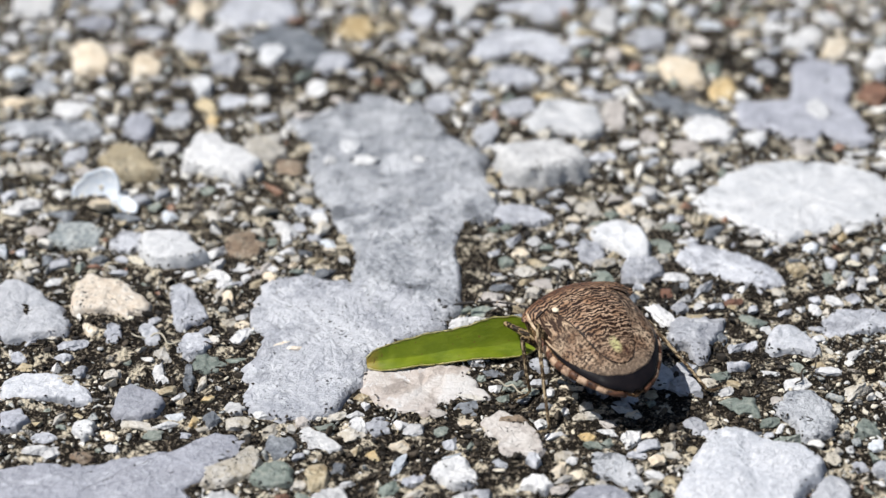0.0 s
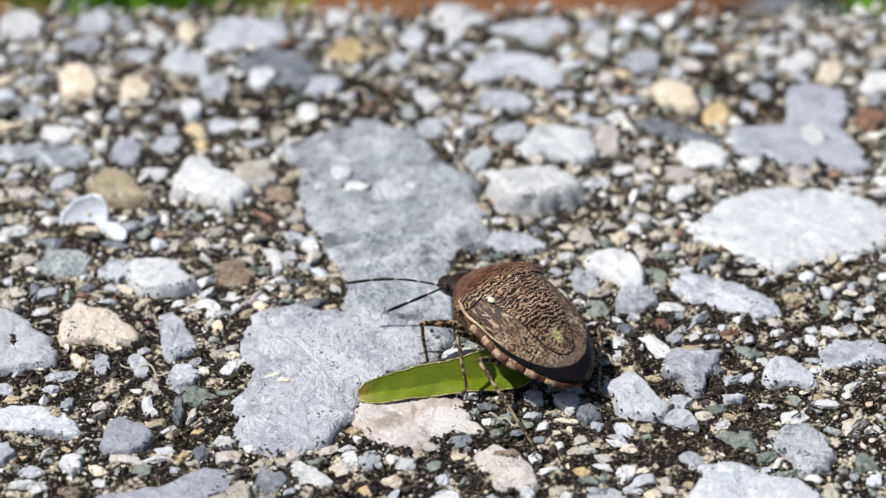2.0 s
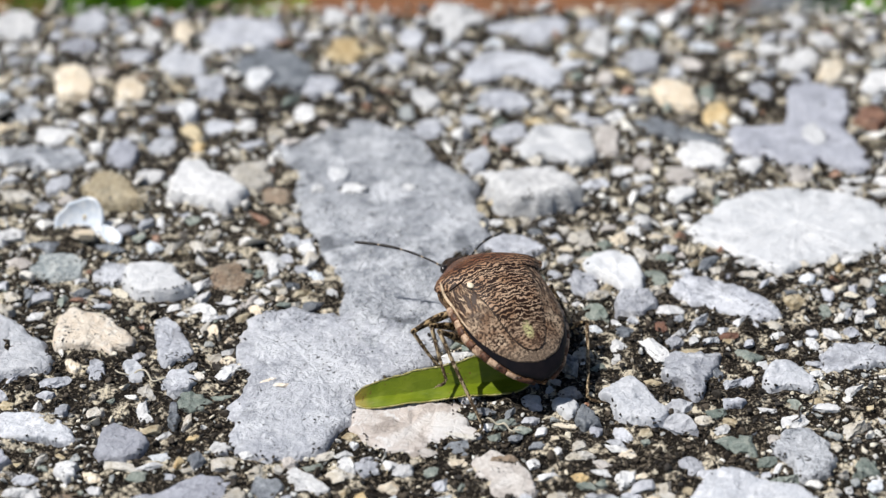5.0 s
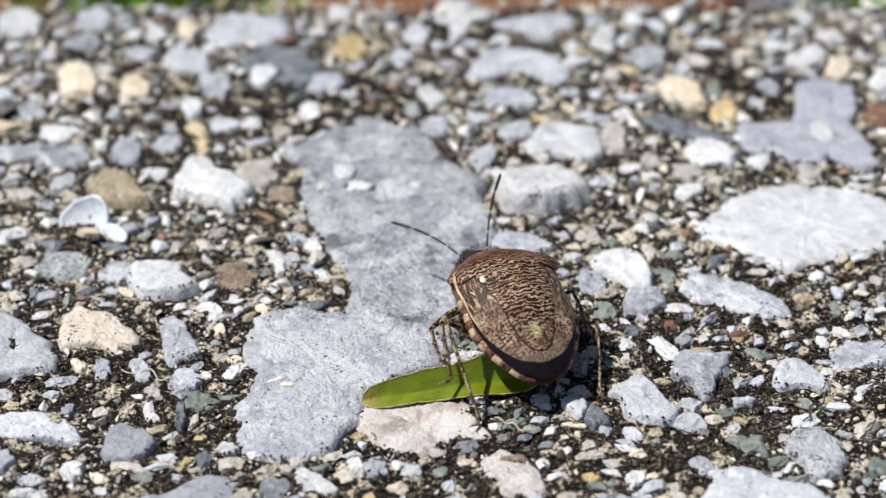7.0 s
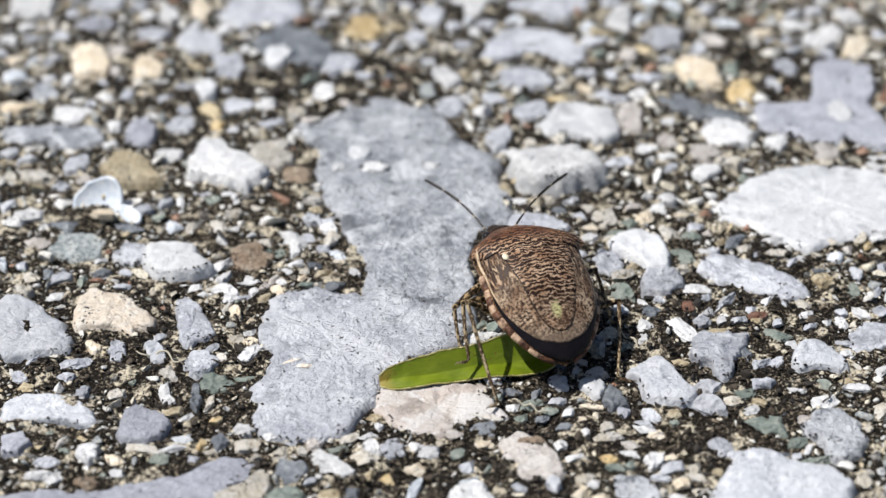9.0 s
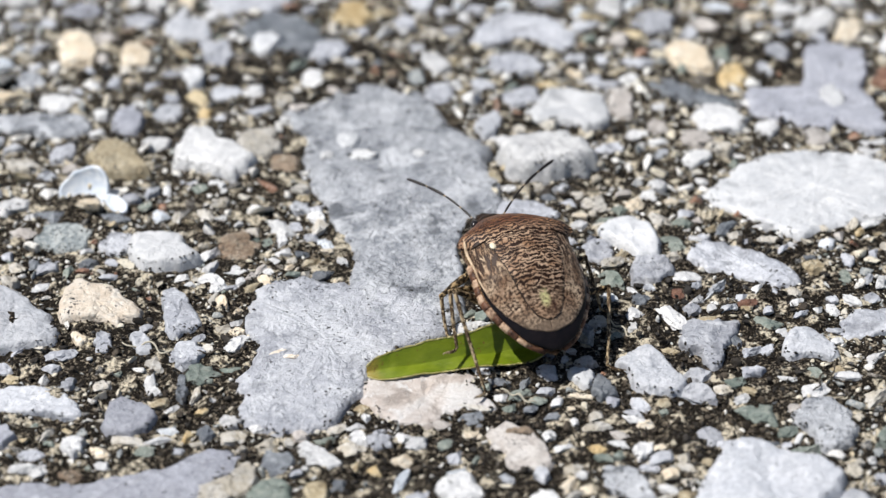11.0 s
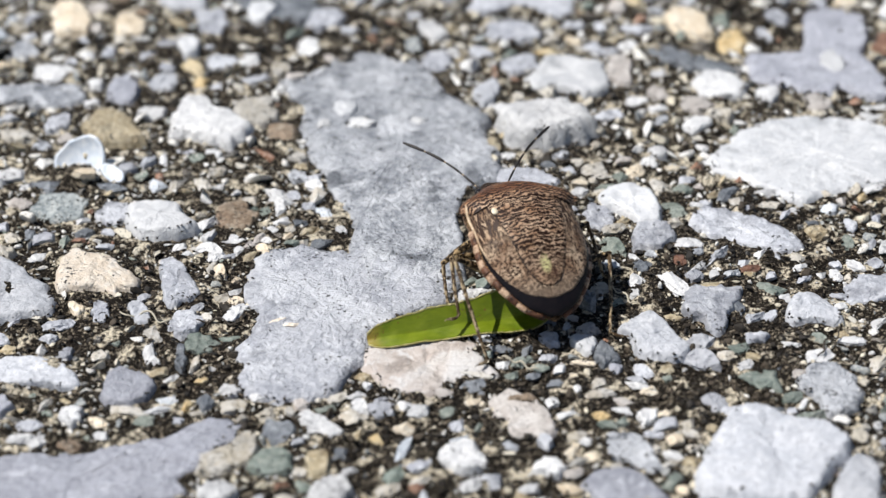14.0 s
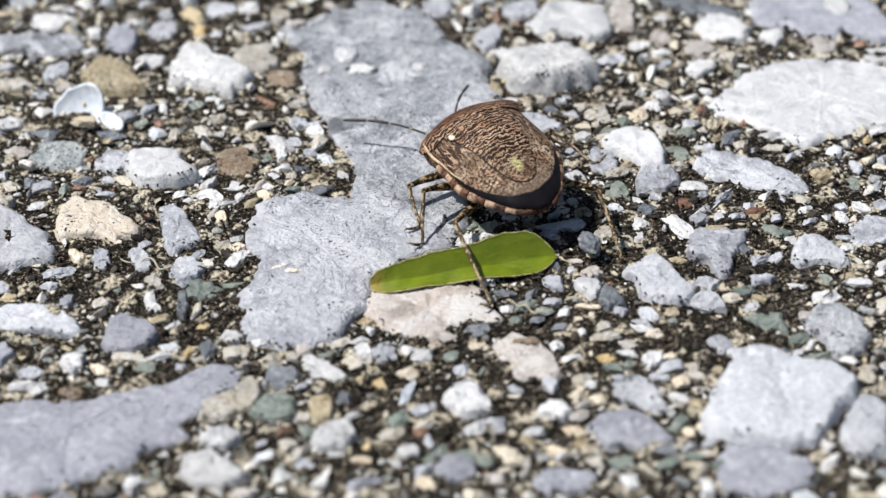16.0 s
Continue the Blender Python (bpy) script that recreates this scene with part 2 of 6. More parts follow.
def concrete_slab():
    xs = np.r_[np.linspace(-200, -42, 24), np.linspace(-40, 40, 250), np.linspace(42, 200, 24)]
    ys = np.r_[np.linspace(-250, -27, 24), np.linspace(-25, 49.2, 240)]
    v = []
    for y in ys:
        for x in xs:
            rim = 1.4 * max(0.0, (y - 47.6) / 1.6) ** 2
            yy = y + (0.9 * noise.noise(Vector((x * 0.35, 0, 0))) if y > 45 else 0)
            v.append((x * MM, yy * MM, (slab_height(x, y) - rim) * MM))
    nx, ny = len(xs), len(ys)
    f = grid_faces(ny, nx)
    ring = [i for i in range(nx)] + [j * nx + nx - 1 for j in range(1, ny)] + [(ny - 1) * nx + i for i in range(nx - 2, -1, -1)] + [j * nx for j in range(ny - 2, 0, -1)]
    low = len(v)
    for i in ring:
        v.append((v[i][0], v[i][1], -0.06))
    n = len(ring)
    for i in range(n):
        k = (i + 1) % n
        f.append((ring[i], low + i, low + k, ring[k]))
    f.append(tuple(low + i for i in range(n - 1, -1, -1)))
    ob = new("concrete_slab", mesh_of("concrete_slab", v, f, CEMENT, True))
    return tagged(ob, "weathered exposed-aggregate concrete slab, grey and cream with black lichen", "concrete slab", kind="structure")


slab = concrete_slab()


def soil():
    k = Mat("garden_soil")
    a, b = k.noise(0.05, 5, 0.65), k.noise(0.008, 4, 0.7)
    c = k.mix(k.step(a, 0.4, 0.62), (0.13, 0.06, 0.03), (0.27, 0.125, 0.065))
    c = k.mix(k.step(b, 0.5, 0.7), c, (0.05, 0.035, 0.025))
    m = k.done(c, 0.95, b, 0.004, 0.8, 0.1)
    xs = np.r_[-300, -60, -10, -2, np.linspace(-0.6, 0.6, 40), 2, 10, 60, 300]
    v = [(x, y, -0.06 + 0.006 * (noise.noise(Vector((x * 12, y * 12, 0))) if abs(x) < 1 and abs(y) < 1 else 0)) for y in xs for x in xs]
    ob = new("ground", mesh_of("ground", v, grid_faces(len(xs), len(xs)), m, True))
    return tagged(ob, "bare brown garden soil below the slab", "soil ground", kind="structure")


soil()


# ---- the shield bug ----
def wavy(k, period, broken):
    """Broken wandering cross lines on a wing-case, period in millimetres along the body."""
    run = k.math("MULTIPLY", k.axis(1), 2 * math.pi / (period * MM))
    run = k.math("ADD", run, k.math("MULTIPLY", k.noise(0.66 * MM, 3.0, 0.7), 29.0))
    line = k.math("ADD", k.math("MULTIPLY", k.math("SINE", run, 0.0), 0.5), 0.5)
    n = k.noise(0.26 * MM, 2, 0.6, k.stretched(0.7, 1.3, 1.0))
    line = k.math("ADD", k.math("MULTIPLY", line, 0.50), k.math("MULTIPLY", n, 0.50 * broken))
    return k.math("ADD", line, k.math("MULTIPLY", k.math("SUBTRACT", k.noise(0.8 * MM, 3), 0.5), 0.45))


def chitin(name, dark, light, warm, size=0.42, rough=0.42, streak=2.2):
    """Punctured, wrinkled wing-case: pale wavy ridges on dark brown."""
    k = Mat(name, True)
    ridges = wavy(k, 0.22, 1.25) if streak > 2 else k.noise(size * MM, 2, 0.5, k.stretched(1.0, streak, 1.0), 0.6)
    patch, fine = k.noise(1.0 * MM, 3), k.noise(0.05 * MM, 2)
    c = k.mix(k.step(ridges, 0.55, 0.68) if streak > 2 else k.step(ridges, 0.48, 0.58), dark, k.mix(k.step(patch, 0.35, 0.65), light, warm))
    h = k.math("ADD", k.step(ridges, 0.38, 0.62), k.math("MULTIPLY", fine, 0.3))
    return k.done(c, rough, h, 0.00006, 0.7, 0.18)


def scutellum_skin():
    k = Mat("scutellum_skin", True)
    ridges = wavy(k, 0.22, 1.25)
    dots = k.noise(0.17 * MM, 2, 0.6, k.stretched(1.0, 1.3, 1.0))
    patch, fine = k.noise(0.9 * MM, 3), k.noise(0.05 * MM, 2)
    wander = k.math("ADD", k.axis(1), k.math("MULTIPLY", k.noise(0.9 * MM, 3), 0.0014))
    back = k.step(wander, -0.0010, -0.0024)          # ridges in front, finer dots behind
    mark = k.mix(back, k.step(ridges, 0.62, 0.71), k.step(dots, 0.45, 0.58))
    tone = k.mix(k.step(patch, 0.35, 0.65), (0.30, 0.175, 0.10), (0.58, 0.42, 0.29))
    tone = k.mix(back, tone, k.mix(k.step(patch, 0.4, 0.6), (0.23, 0.135, 0.08), (0.38, 0.25, 0.16)))
    low = k.mix(back, (0.022, 0.010, 0.006), (0.050, 0.026, 0.015))
    c = k.mix(mark, low, tone)
    c = k.mix(k.math("MULTIPLY", k.step(wander, -0.0022, -0.0031), 0.6), c, (0.17, 0.118, 0.08))

    def spot(x, y, wide, stretch):
        m = k.t.nodes.new("ShaderNodeMapping")
        m.inputs["Location"].default_value = (-x * MM * stretch, -y * MM, 0)
        m.inputs["Scale"].default_value = (stretch, 1, 0)
        k.link(k.where, m.inputs["Vector"])
        d = k.t.nodes.new("ShaderNodeVectorMath")
        d.operation = "LENGTH"
        k.link(m.outputs[0], d.inputs[0])
        return k.step(d.outputs["Value"], wide * MM, wide * 0.35 * MM)
    c = k.mix(k.math("MULTIPLY", spot(-0.02, -2.5, 0.50, 1.5), k.step(dots, 0.36, 0.50)), c, (0.55, 0.52, 0.25))
    c = k.mix(k.math("MULTIPLY", spot(0.38, -2.95, 0.45, 4.0), 0.85), c, (0.035, 0.012, 0.008))
    h = k.math("ADD", mark, k.math("MULTIPLY", fine, 0.3))
    return k.done(c, 0.5, h, 0.00006, 0.7, 0.18)


def wing_skin():
    """Leathery forewing: fine broken lines in front, speckles behind, grey-tan and plain at the tip."""
    k = Mat("mottled_tan_wing", True)
    lines, dots = k.noise(0.24 * MM, 4, 0.65, k.stretched(1.8, 0.42, 1.0), 0.7), k.noise(0.16 * MM, 3, 0.7)
    patch, fine = k.noise(0.8 * MM, 3), k.noise(0.05 * MM, 2)
    rear = k.step(k.axis(1), -0.0002, -0.0020)
    mark = k.mix(rear, k.step(lines, 0.49, 0.60), k.step(dots, 0.44, 0.54))
    tone = k.mix(k.step(patch, 0.38, 0.62), (0.27, 0.165, 0.10), (0.60, 0.45, 0.31))
    c = k.mix(mark, (0.036, 0.018, 0.011), tone)
    tip = k.step(k.math("ADD", k.axis(1), k.math("MULTIPLY", patch, 0.0010)), -0.0022, -0.0032)
    c = k.mix(k.math("MULTIPLY", tip, 0.85), c, (0.17, 0.125, 0.09))
    h = k.math("ADD", mark, k.math("MULTIPLY", fine, 0.3))
    return k.done(c, 0.48, h, 0.00005, 0.7, 0.18)


def rim_skin(name, dark, light):
    k = Mat(name, True)
    n, f = k.noise(0.32 * MM, 3, 0.6), k.noise(0.09 * MM, 2)
    return k.done(k.mix(k.step(n, 0.36, 0.60), dark, light), 0.5, k.math("ADD", n, f), 0.00004, 0.5, 0.2)



def pronotum_skin():
    """Front plate: dull rusty brown towards the head, dark and cream wavy lines towards the wings."""
    k = Mat("rusty_brown_pronotum", True)
    ridges, patch, fine = wavy(k, 0.22, 1.25), k.noise(0.9 * MM, 3), k.noise(0.05 * MM, 2)
    front = k.step(k.math("ADD", k.axis(1), k.math("MULTIPLY", patch, 0.0012)), 0.0019, 0.0030)
    light = k.mix(front, k.mix(k.step(patch, 0.35, 0.65), (0.32, 0.19, 0.11), (0.54, 0.39, 0.265)), k.mix(k.step(patch, 0.4, 0.62), (0.16, 0.06, 0.026), (0.30, 0.15, 0.07)))
    c = k.mix(k.step(ridges, 0.60, 0.69), (0.024, 0.010, 0.006), light)
    h = k.math("ADD", k.step(ridges, 0.38, 0.62), k.math("MULTIPLY", fine, 0.3))
    return k.done(c, 0.42, h, 0.00006, 0.7, 0.2)


PRONOTUM = pronotum_skin()
SCUTELLUM = scutellum_skin()
CORIUM = wing_skin()
HEAD = chitin("dark_head", (0.010, 0.007, 0.006), (0.030, 0.017, 0.010), (0.048, 0.026, 0.014), 0.10, 0.45)
BELLY = chitin("brown_belly", (0.07, 0.035, 0.016), (0.26, 0.145, 0.07), (0.32, 0.20, 0.10), 0.2, 0.5)
LEGSKIN = chitin("mottled_leg", (0.022, 0.014, 0.007), (0.30, 0.20, 0.10), (0.42, 0.31, 0.17), 0.22, 0.5, 0.8)
SHANKSKIN = chitin("pale_mottled_shank", (0.07, 0.045, 0.025), (0.36, 0.28, 0.17), (0.42, 0.33, 0.21), 0.18, 0.5, 0.6)
BAND_PALE = rim_skin("pale_margin", (0.13, 0.068, 0.04), (0.50, 0.35, 0.24))
BAND_RUST = rim_skin("rusty_margin", (0.02, 0.010, 0.007), (0.13, 0.06, 0.035))
RIB = rim_skin("cream_rib", (0.36, 0.25, 0.16), (0.66, 0.52, 0.36))
SUTURE = Mat("dark_suture", True).done((0.02, 0.010, 0.006), 0.6)
DOT = Mat("ivory_callus", True).done((0.78, 0.70, 0.52), 0.35)
MEMBRANE = Mat("smoky_membrane", True)
MEMBRANE = MEMBRANE.done(MEMBRANE.mix(MEMBRANE.step(MEMBRANE.noise(0.5 * MM, 3), 0.3, 0.7), (0.006, 0.006, 0.008), (0.014, 0.011, 0.012)), 0.3, MEMBRANE.noise(0.4 * MM, 2), 0.00003, 0.4, 0.1)
EYE = Mat("dark_eye", True).done((0.012, 0.008, 0.007), 0.12, spec=0.6)
FEELER = Mat("dark_antenna", True).done((0.018, 0.014, 0.012), 0.4)
FEELER_PALE = Mat("pale_antenna_ring", True).done((0.42, 0.34, 0.24), 0.5)

Y_STATIONS = (-4.75, -4.3, -3.5, -2.4, -1.2, 0.2, 1.5, 2.3, 2.9, 3.5, 4.0)
HALF_WIDTH = (0.15, 1.09, 1.83, 2.49, 2.84, 2.82, 2.85, 2.97, 2.34, 1.74, 1.26)
RIDGE = (2.22, 2.52, 2.95, 3.50, 4.20, 4.52, 4.50, 4.30, 4.08, 3.62, 3.15)
MARGIN = (2.10, 2.30, 2.50, 2.75, 2.90, 3.15, 3.30, 3.50, 3.20, 2.95, 2.75)


def half_width(y):
    return smooth_line(Y_STATIONS, HALF_WIDTH, y)


def back(x, y):
    """Height of the bug's back over its belly line."""
    w = np.maximum(half_width(y), 0.05)
    top, rim = smooth_line(Y_STATIONS, RIDGE, y), smooth_line(Y_STATIONS, MARGIN, y)
    return rim + (top - rim) * np.maximum(1 - (x / w) ** 2, 0) ** 0.72


def plate(name, y0, y1, left, right, lift, thick, material, parent, ny=40, nx=32, sag=0.0, label=""):
    """A piece of the wing-cases on the bug's back between two outlines left(y), right(y); its edges are rounded down."""
    top, low = [], []
    for i in range(ny):
        u = i / (ny - 1)
        y = y0 + (y1 - y0) * (0.5 - 0.5 * math.cos(math.pi * u))
        a, b = left(y), right(y)
        for j in range(nx):
            s = -math.cos(math.pi * j / (nx - 1))
            x = (a + b) / 2 + (b - a) / 2 * s
            edge = max(abs(s), abs(2 * u - 1)) ** 14
            z = float(back(x, y)) + lift - thick * edge - sag * max(0.0, -y - 2.4) ** 2
            top.append((x * MM, y * MM, z * MM))
            low.append((x * MM, y * MM, (z - thick) * MM))
    v = top + low
    n = len(top)
    f = grid_faces(ny, nx) + [tuple(n + q for q in reversed(g)) for g in grid_faces(ny, nx)]
    rim = list(range(nx)) + [i * nx + nx - 1 for i in range(1, ny)] + [(ny - 1) * nx + j for j in range(nx - 2, -1, -1)] + [i * nx for i in range(ny - 2, 0, -1)]
    for i, a in enumerate(rim):
        b = rim[(i + 1) % len(rim)]
        f.append((b, a, n + a, n + b))
    return piece(name, mesh_of(name, v, f, material, True), parent, label=label)


def tube(points, radii, around=10):
    """Verts and faces of a round tube along points (millimetres), closed at both ends."""
    v, f = [], []
    pts = [Vector(p) for p in points]
    for i, p in enumerate(pts):
        d = (pts[min(i + 1, len(pts) - 1)] - pts[max(i - 1, 0)]).normalized()
        side = d.cross(Vector((0, 0, 1)) if abs(d.z) < 0.9 else Vector((1, 0, 0))).normalized()
        up = side.cross(d)
        for j in range(around):
            a = 2 * math.pi * j / around
            v.append((p + (side * math.cos(a) + up * math.sin(a)) * radii[i]) * MM)
    f = grid_faces(len(pts), around, True)
    f.append(tuple(range(around - 1, -1, -1)))
    f.append(tuple((len(pts) - 1) * around + j for j in range(around)))
    return v, f


def merge(*shapes):
    v, f = [], []
    for a, b in shapes:
        n = len(v)
        v += list(a)
        f += [tuple(n + i for i in g) for g in b]
    return v, f


def ball(x, y, z, a, b, c, rings=12, around=18):
    v = []
    for i in range(rings):
        h = -math.pi / 2 + math.pi * (i + 0.02) / (rings - 0.96)
        for j in range(around):
            t = 2 * math.pi * j / around
            v.append(((x + a * math.cos(h) * math.cos(t)) * MM, (y + b * math.cos(h) * math.sin(t)) * MM, (z + c * math.sin(h)) * MM))
    return v, grid_faces(rings, around, True)


bug = tagged(new("shield_bug"), "brown shield bug with wrinkled back and black wing tip on stones", "insect")


def build_bug():
    # belly: from the body's rim down to the keel
    v, nx, ys = [], 25, np.linspace(-4.72, 3.95, 44)
    for y in ys:
        w, rim = float(half_width(y)), float(smooth_line(Y_STATIONS, MARGIN, y))
        deep = float(smooth_line((-4.75, -4.2, -3, -1, 1, 3, 4), (0.3, 0.6, 1.2, 1.9, 2.2, 2.0, 1.4), y))
        for j in range(nx):
            s = -1 + 2 * j / (nx - 1)
            v.append((w * s * MM, y * MM, (rim - 0.08 - min(deep, rim - 0.15) * max(0.0, 1 - s * s) ** 0.55) * MM))
        for j in range(nx - 2, 0, -1):
            s = -1 + 2 * j / (nx - 1)
            v.append((w * s * 0.985 * MM, y * MM, (float(back(w * s * 0.985, y)) - 0.22) * MM))
    n = 2 * nx - 2
    f = grid_faces(len(ys), n, True) + [tuple(range(n)), tuple((len(ys) - 1) * n + j for j in range(n - 1, -1, -1))]
    piece("abdomen", mesh_of("abdomen", v, f, BELLY, True), bug, label="rusty brown belly")
    # banded rim of the abdomen
    for side in (-1, 1):
        cuts = np.linspace(0.9, -4.55, 13)
        for i in range(12):
            pts, rad = [], []
            for u in np.linspace(0, 1, 6):
                y = cuts[i] + (cuts[i + 1] - cuts[i]) * u
                w = float(half_width(y)) + 0.0
                pts.append((side * (w - 0.10), y, float(smooth_line(Y_STATIONS, MARGIN, y)) - 0.28))
                rad.append((0.27 - 0.10 * min(1.0, max(0.0, -y - 2.0) / 2.2)) * (1 - 0.05 * abs(2 * u - 1) ** 3))
            vv, ff = tube(pts, rad, 10)
            piece("margin_band", mesh_of("margin_band", vv, ff, BAND_PALE if i % 2 == 0 else BAND_RUST, True), bug, label="" if i % 2 == 0 else "darker band of the rim")
    # wings
    plate("wing_membrane", -4.72, -0.3, lambda y: -float(half_width(y)) * 0.97, lambda y: float(half_width(y)) * 0.97, 0.03, 0.06, MEMBRANE, bug, label="glossy black wing membrane")
    for side in (-1, 1):
        def outer(y):
            return side * float(smooth_line((-4.02, -3.75, -3.2, -2.2, -1.0, 0.5, 1.8, 2.4), (0.22, 0.98, 1.66, 2.36, 2.72, 2.78, 2.82, 2.76), y))

        def inner(y):
            return side * float(smooth_line((-4.02, -3.3, -2.4, -1.0, 0.5, 1.6, 2.4), (0.0, 0.02, 0.44, 0.84, 1.19, 1.42, 1.5), y))
        a, b = (outer, inner) if side < 0 else (inner, outer)
        wing = plate("forewing", -4.0, 2.3, a, b, 0.10, 0.07, CORIUM, bug, label="mottled tan leathery forewing")
        if side > 0:
            continue
        pts = [(outer(y) * 1.0, y, float(back(outer(y), y)) + 0.10) for y in np.linspace(2.1, -1.4, 24)]
        vv, ff = tube(pts, [0.10 - 0.075 * u for u in np.linspace(0, 1, 24)], 8)
        piece("vein", mesh_of("vein", vv, ff, RIB, True), wing, label="cream front rib")
        vv, ff = ball(side * 1.75, 0.86, float(back(1.75, 0.86)) + 0.20, 0.17, 0.22, 0.09)
        piece("callus", mesh_of("callus", vv, ff, DOT, True), bug, label="small ivory spot")

    def shield(y):
        return float(smooth_line((-3.5, -3.36, -3.0, -2.4, -1.4, 0.0, 1.0, 1.7), (0.11, 0.42, 0.76, 1.05, 1.36, 1.66, 1.86, 1.96), y))
    rim = [(side * shield(y), y, float(back(shield(y), y)) + 0.13) for side, ys in ((-1, np.linspace(0.6, -3.46, 34)), (1, np.linspace(-3.46, -2.6, 34))) for y in ys]
    vv, ff = tube(rim, [(0.036 + 0.012 * math.sin(i * 0.9)) * (0.25 + 0.75 * math.sin(math.pi * min(1.0, (i + 6) / 60))) for i in range(68)], 8)
    piece("suture", mesh_of("suture", vv, ff, SUTURE, True), bug, label="dark groove round the scutellum")
    plate("scutellum", -3.48, 1.75, lambda y: -shield(y), shield, 0.18, 0.06, SCUTELLUM, bug, 56, 40, label="large tan scutellum with wavy dark wrinkles")

    def collar(y):
        return float(smooth_line((1.35, 1.65, 1.9, 2.3, 3.0, 3.6, 4.05), (2.5, 2.92, 3.2, 2.95, 2.35, 1.74, 1.3), y))
    rim = [(x, 1.36 + 0.03 * abs(x), float(back(x, 1.38)) + 0.15) for x in np.linspace(-2.62, 2.62, 40)]
    vv, ff = tube(rim, [0.004 + 0.05 * min(1.0, max(0.0, abs(p[0]) - 1.3)) for p in rim], 8)
    piece("suture", mesh_of("suture", vv, ff, SUTURE, True), bug, label="dark groove behind the pronotum")
    plate("pronotum", 1.4, 4.05, lambda y: -collar(y), collar, 0.225, 0.08, PRONOTUM, bug, 36, 44, label="rusty brown wrinkled pronotum")
    # head with eyes
    v, f = merge(ball(0, 4.55, 1.85, 1.05, 0.95, 0.60), ball(0, 5.45, 1.25, 0.68, 0.80, 0.44))
    head = piece("head", mesh_of("head", v, f, HEAD, True), bug, label="dark brown head")
    for side in (-1, 1):
        v, f = ball(side * 0.98, 4.85, 1.95, 0.24, 0.27, 0.24)
        piece("eye", mesh_of("eye", v, f, EYE, True), head, label="glossy dark eye")
    # antennae: five joints along +y, bent a little
    parts = []
    for side in (-1, 1):
        root = None
        stops = (0.0, 0.55, 1.5, 2.75, 4.05, 5.4)
        for i in range(5):
            pts, rad = [], []
            for u in np.linspace(0, 1, 9):
                y = stops[i] + (stops[i + 1] - stops[i]) * u
                bend = math.sin(math.pi * y / 5.4)
                pts.append((-side * 0.22 * bend, y, 0.22 * bend))
                rad.append((0.068, 0.054, 0.054, 0.074, 0.078)[i] * (0.62 if u in (0.0, 1.0) else 0.9 + 0.25 * math.sin(math.pi * u)))
            v, f = tube(pts, rad, 8)
            me = mesh_of("antenna" if i == 0 else "joint", v, f, FEELER, True)
            if i == 0:
                root = piece("antenna", me, bug, label="thin dark segmented antenna")
            else:
                piece("joint", me, root)
                b = math.sin(math.pi * stops[i] / 5.4)
                v, f = ball(-side * 0.22 * b, stops[i], 0.22 * b, 0.06, 0.10, 0.06, 6, 8)
                piece("ring", mesh_of("ring", v, f, FEELER_PALE, True), root, label="pale ring")
        parts.append(root)
    return parts


feelers = build_bug()

# hip, thigh and shank of each leg: side, along, up, and the two lengths
HIPS = {"front": (1.45, 2.3, 1.25, 2.7, 2.4), "middle": (1.5, 0.9, 1.1, 2.9, 2.9), "hind": (1.4, -0.9, 1.1, 3.6, 5.3)}


def build_legs():
    legs = {}
    for which, (sx, sy, sz, thigh, shank) in HIPS.items():
        for side, mark in ((-1, "l"), (1, "r")):
            pts = [(0, thigh * u, 0.10 * math.sin(math.pi * u)) for u in np.linspace(0, 1, 12)]
            rad = [0.18 + 0.06 * math.sin(math.pi * min(1, u * 1.2)) - 0.04 * u for u in np.linspace(0, 1, 12)]
            v, f = merge(tube(pts, rad, 10), ball(0, thigh, 0, 0.14, 0.14, 0.14, 8, 10), ball(0, 0, 0, 0.2, 0.2, 0.2, 8, 10))
            leg = piece("leg", mesh_of("leg", v, f, LEGSKIN, True), bug, label="mottled brown jointed leg")
            pts = [(0, shank * u, 0.05 * math.sin(math.pi * u)) for u in np.linspace(0, 1, 12)]
            rad = [0.095 - 0.015 * u + 0.02 * (1 - u) for u in np.linspace(0, 1, 12)]
            shapes = [tube(pts, rad, 8)]
            for i in range(14):       # bristles
                u, a = 0.15 + 0.06 * i, i * 2.4
                p = Vector((0, shank * u, 0))
                q = Vector((math.cos(a) * 0.26, shank * u + 0.12, math.sin(a) * 0.26))
                shapes.append(tube([p, (p + q) / 2, q], [0.018, 0.014, 0.006], 4))
            shapes.append(tube([(0, shank - 0.05, 0), (0, shank + 0.12, 0.25), (0, shank + 0.16, 0.55), (0, shank + 0.14, 0.80)], [0.08, 0.085, 0.08, 0.05], 8))
            for s in (-1, 1):
                shapes.append(tube([(0, shank + 0.14, 0.75), (s * 0.08, shank + 0.16, 0.9), (s * 0.13, shank + 0.24, 0.97)], [0.04, 0.03, 0.008], 5))
            v, f = merge(*shapes)
            tibia = piece("shank", mesh_of("shank", v, f, SHANKSKIN, True), leg)
            legs[which, mark] = (leg, tibia, Vector((side * sx, sy, sz)), thigh, shank)
    return legs


legs = build_legs()

# ---- the fallen leaf ----
LEAF_AT, LEAF_TURN, LEAF_LONG = (-4.12, 0.42), 13.4, 9.62


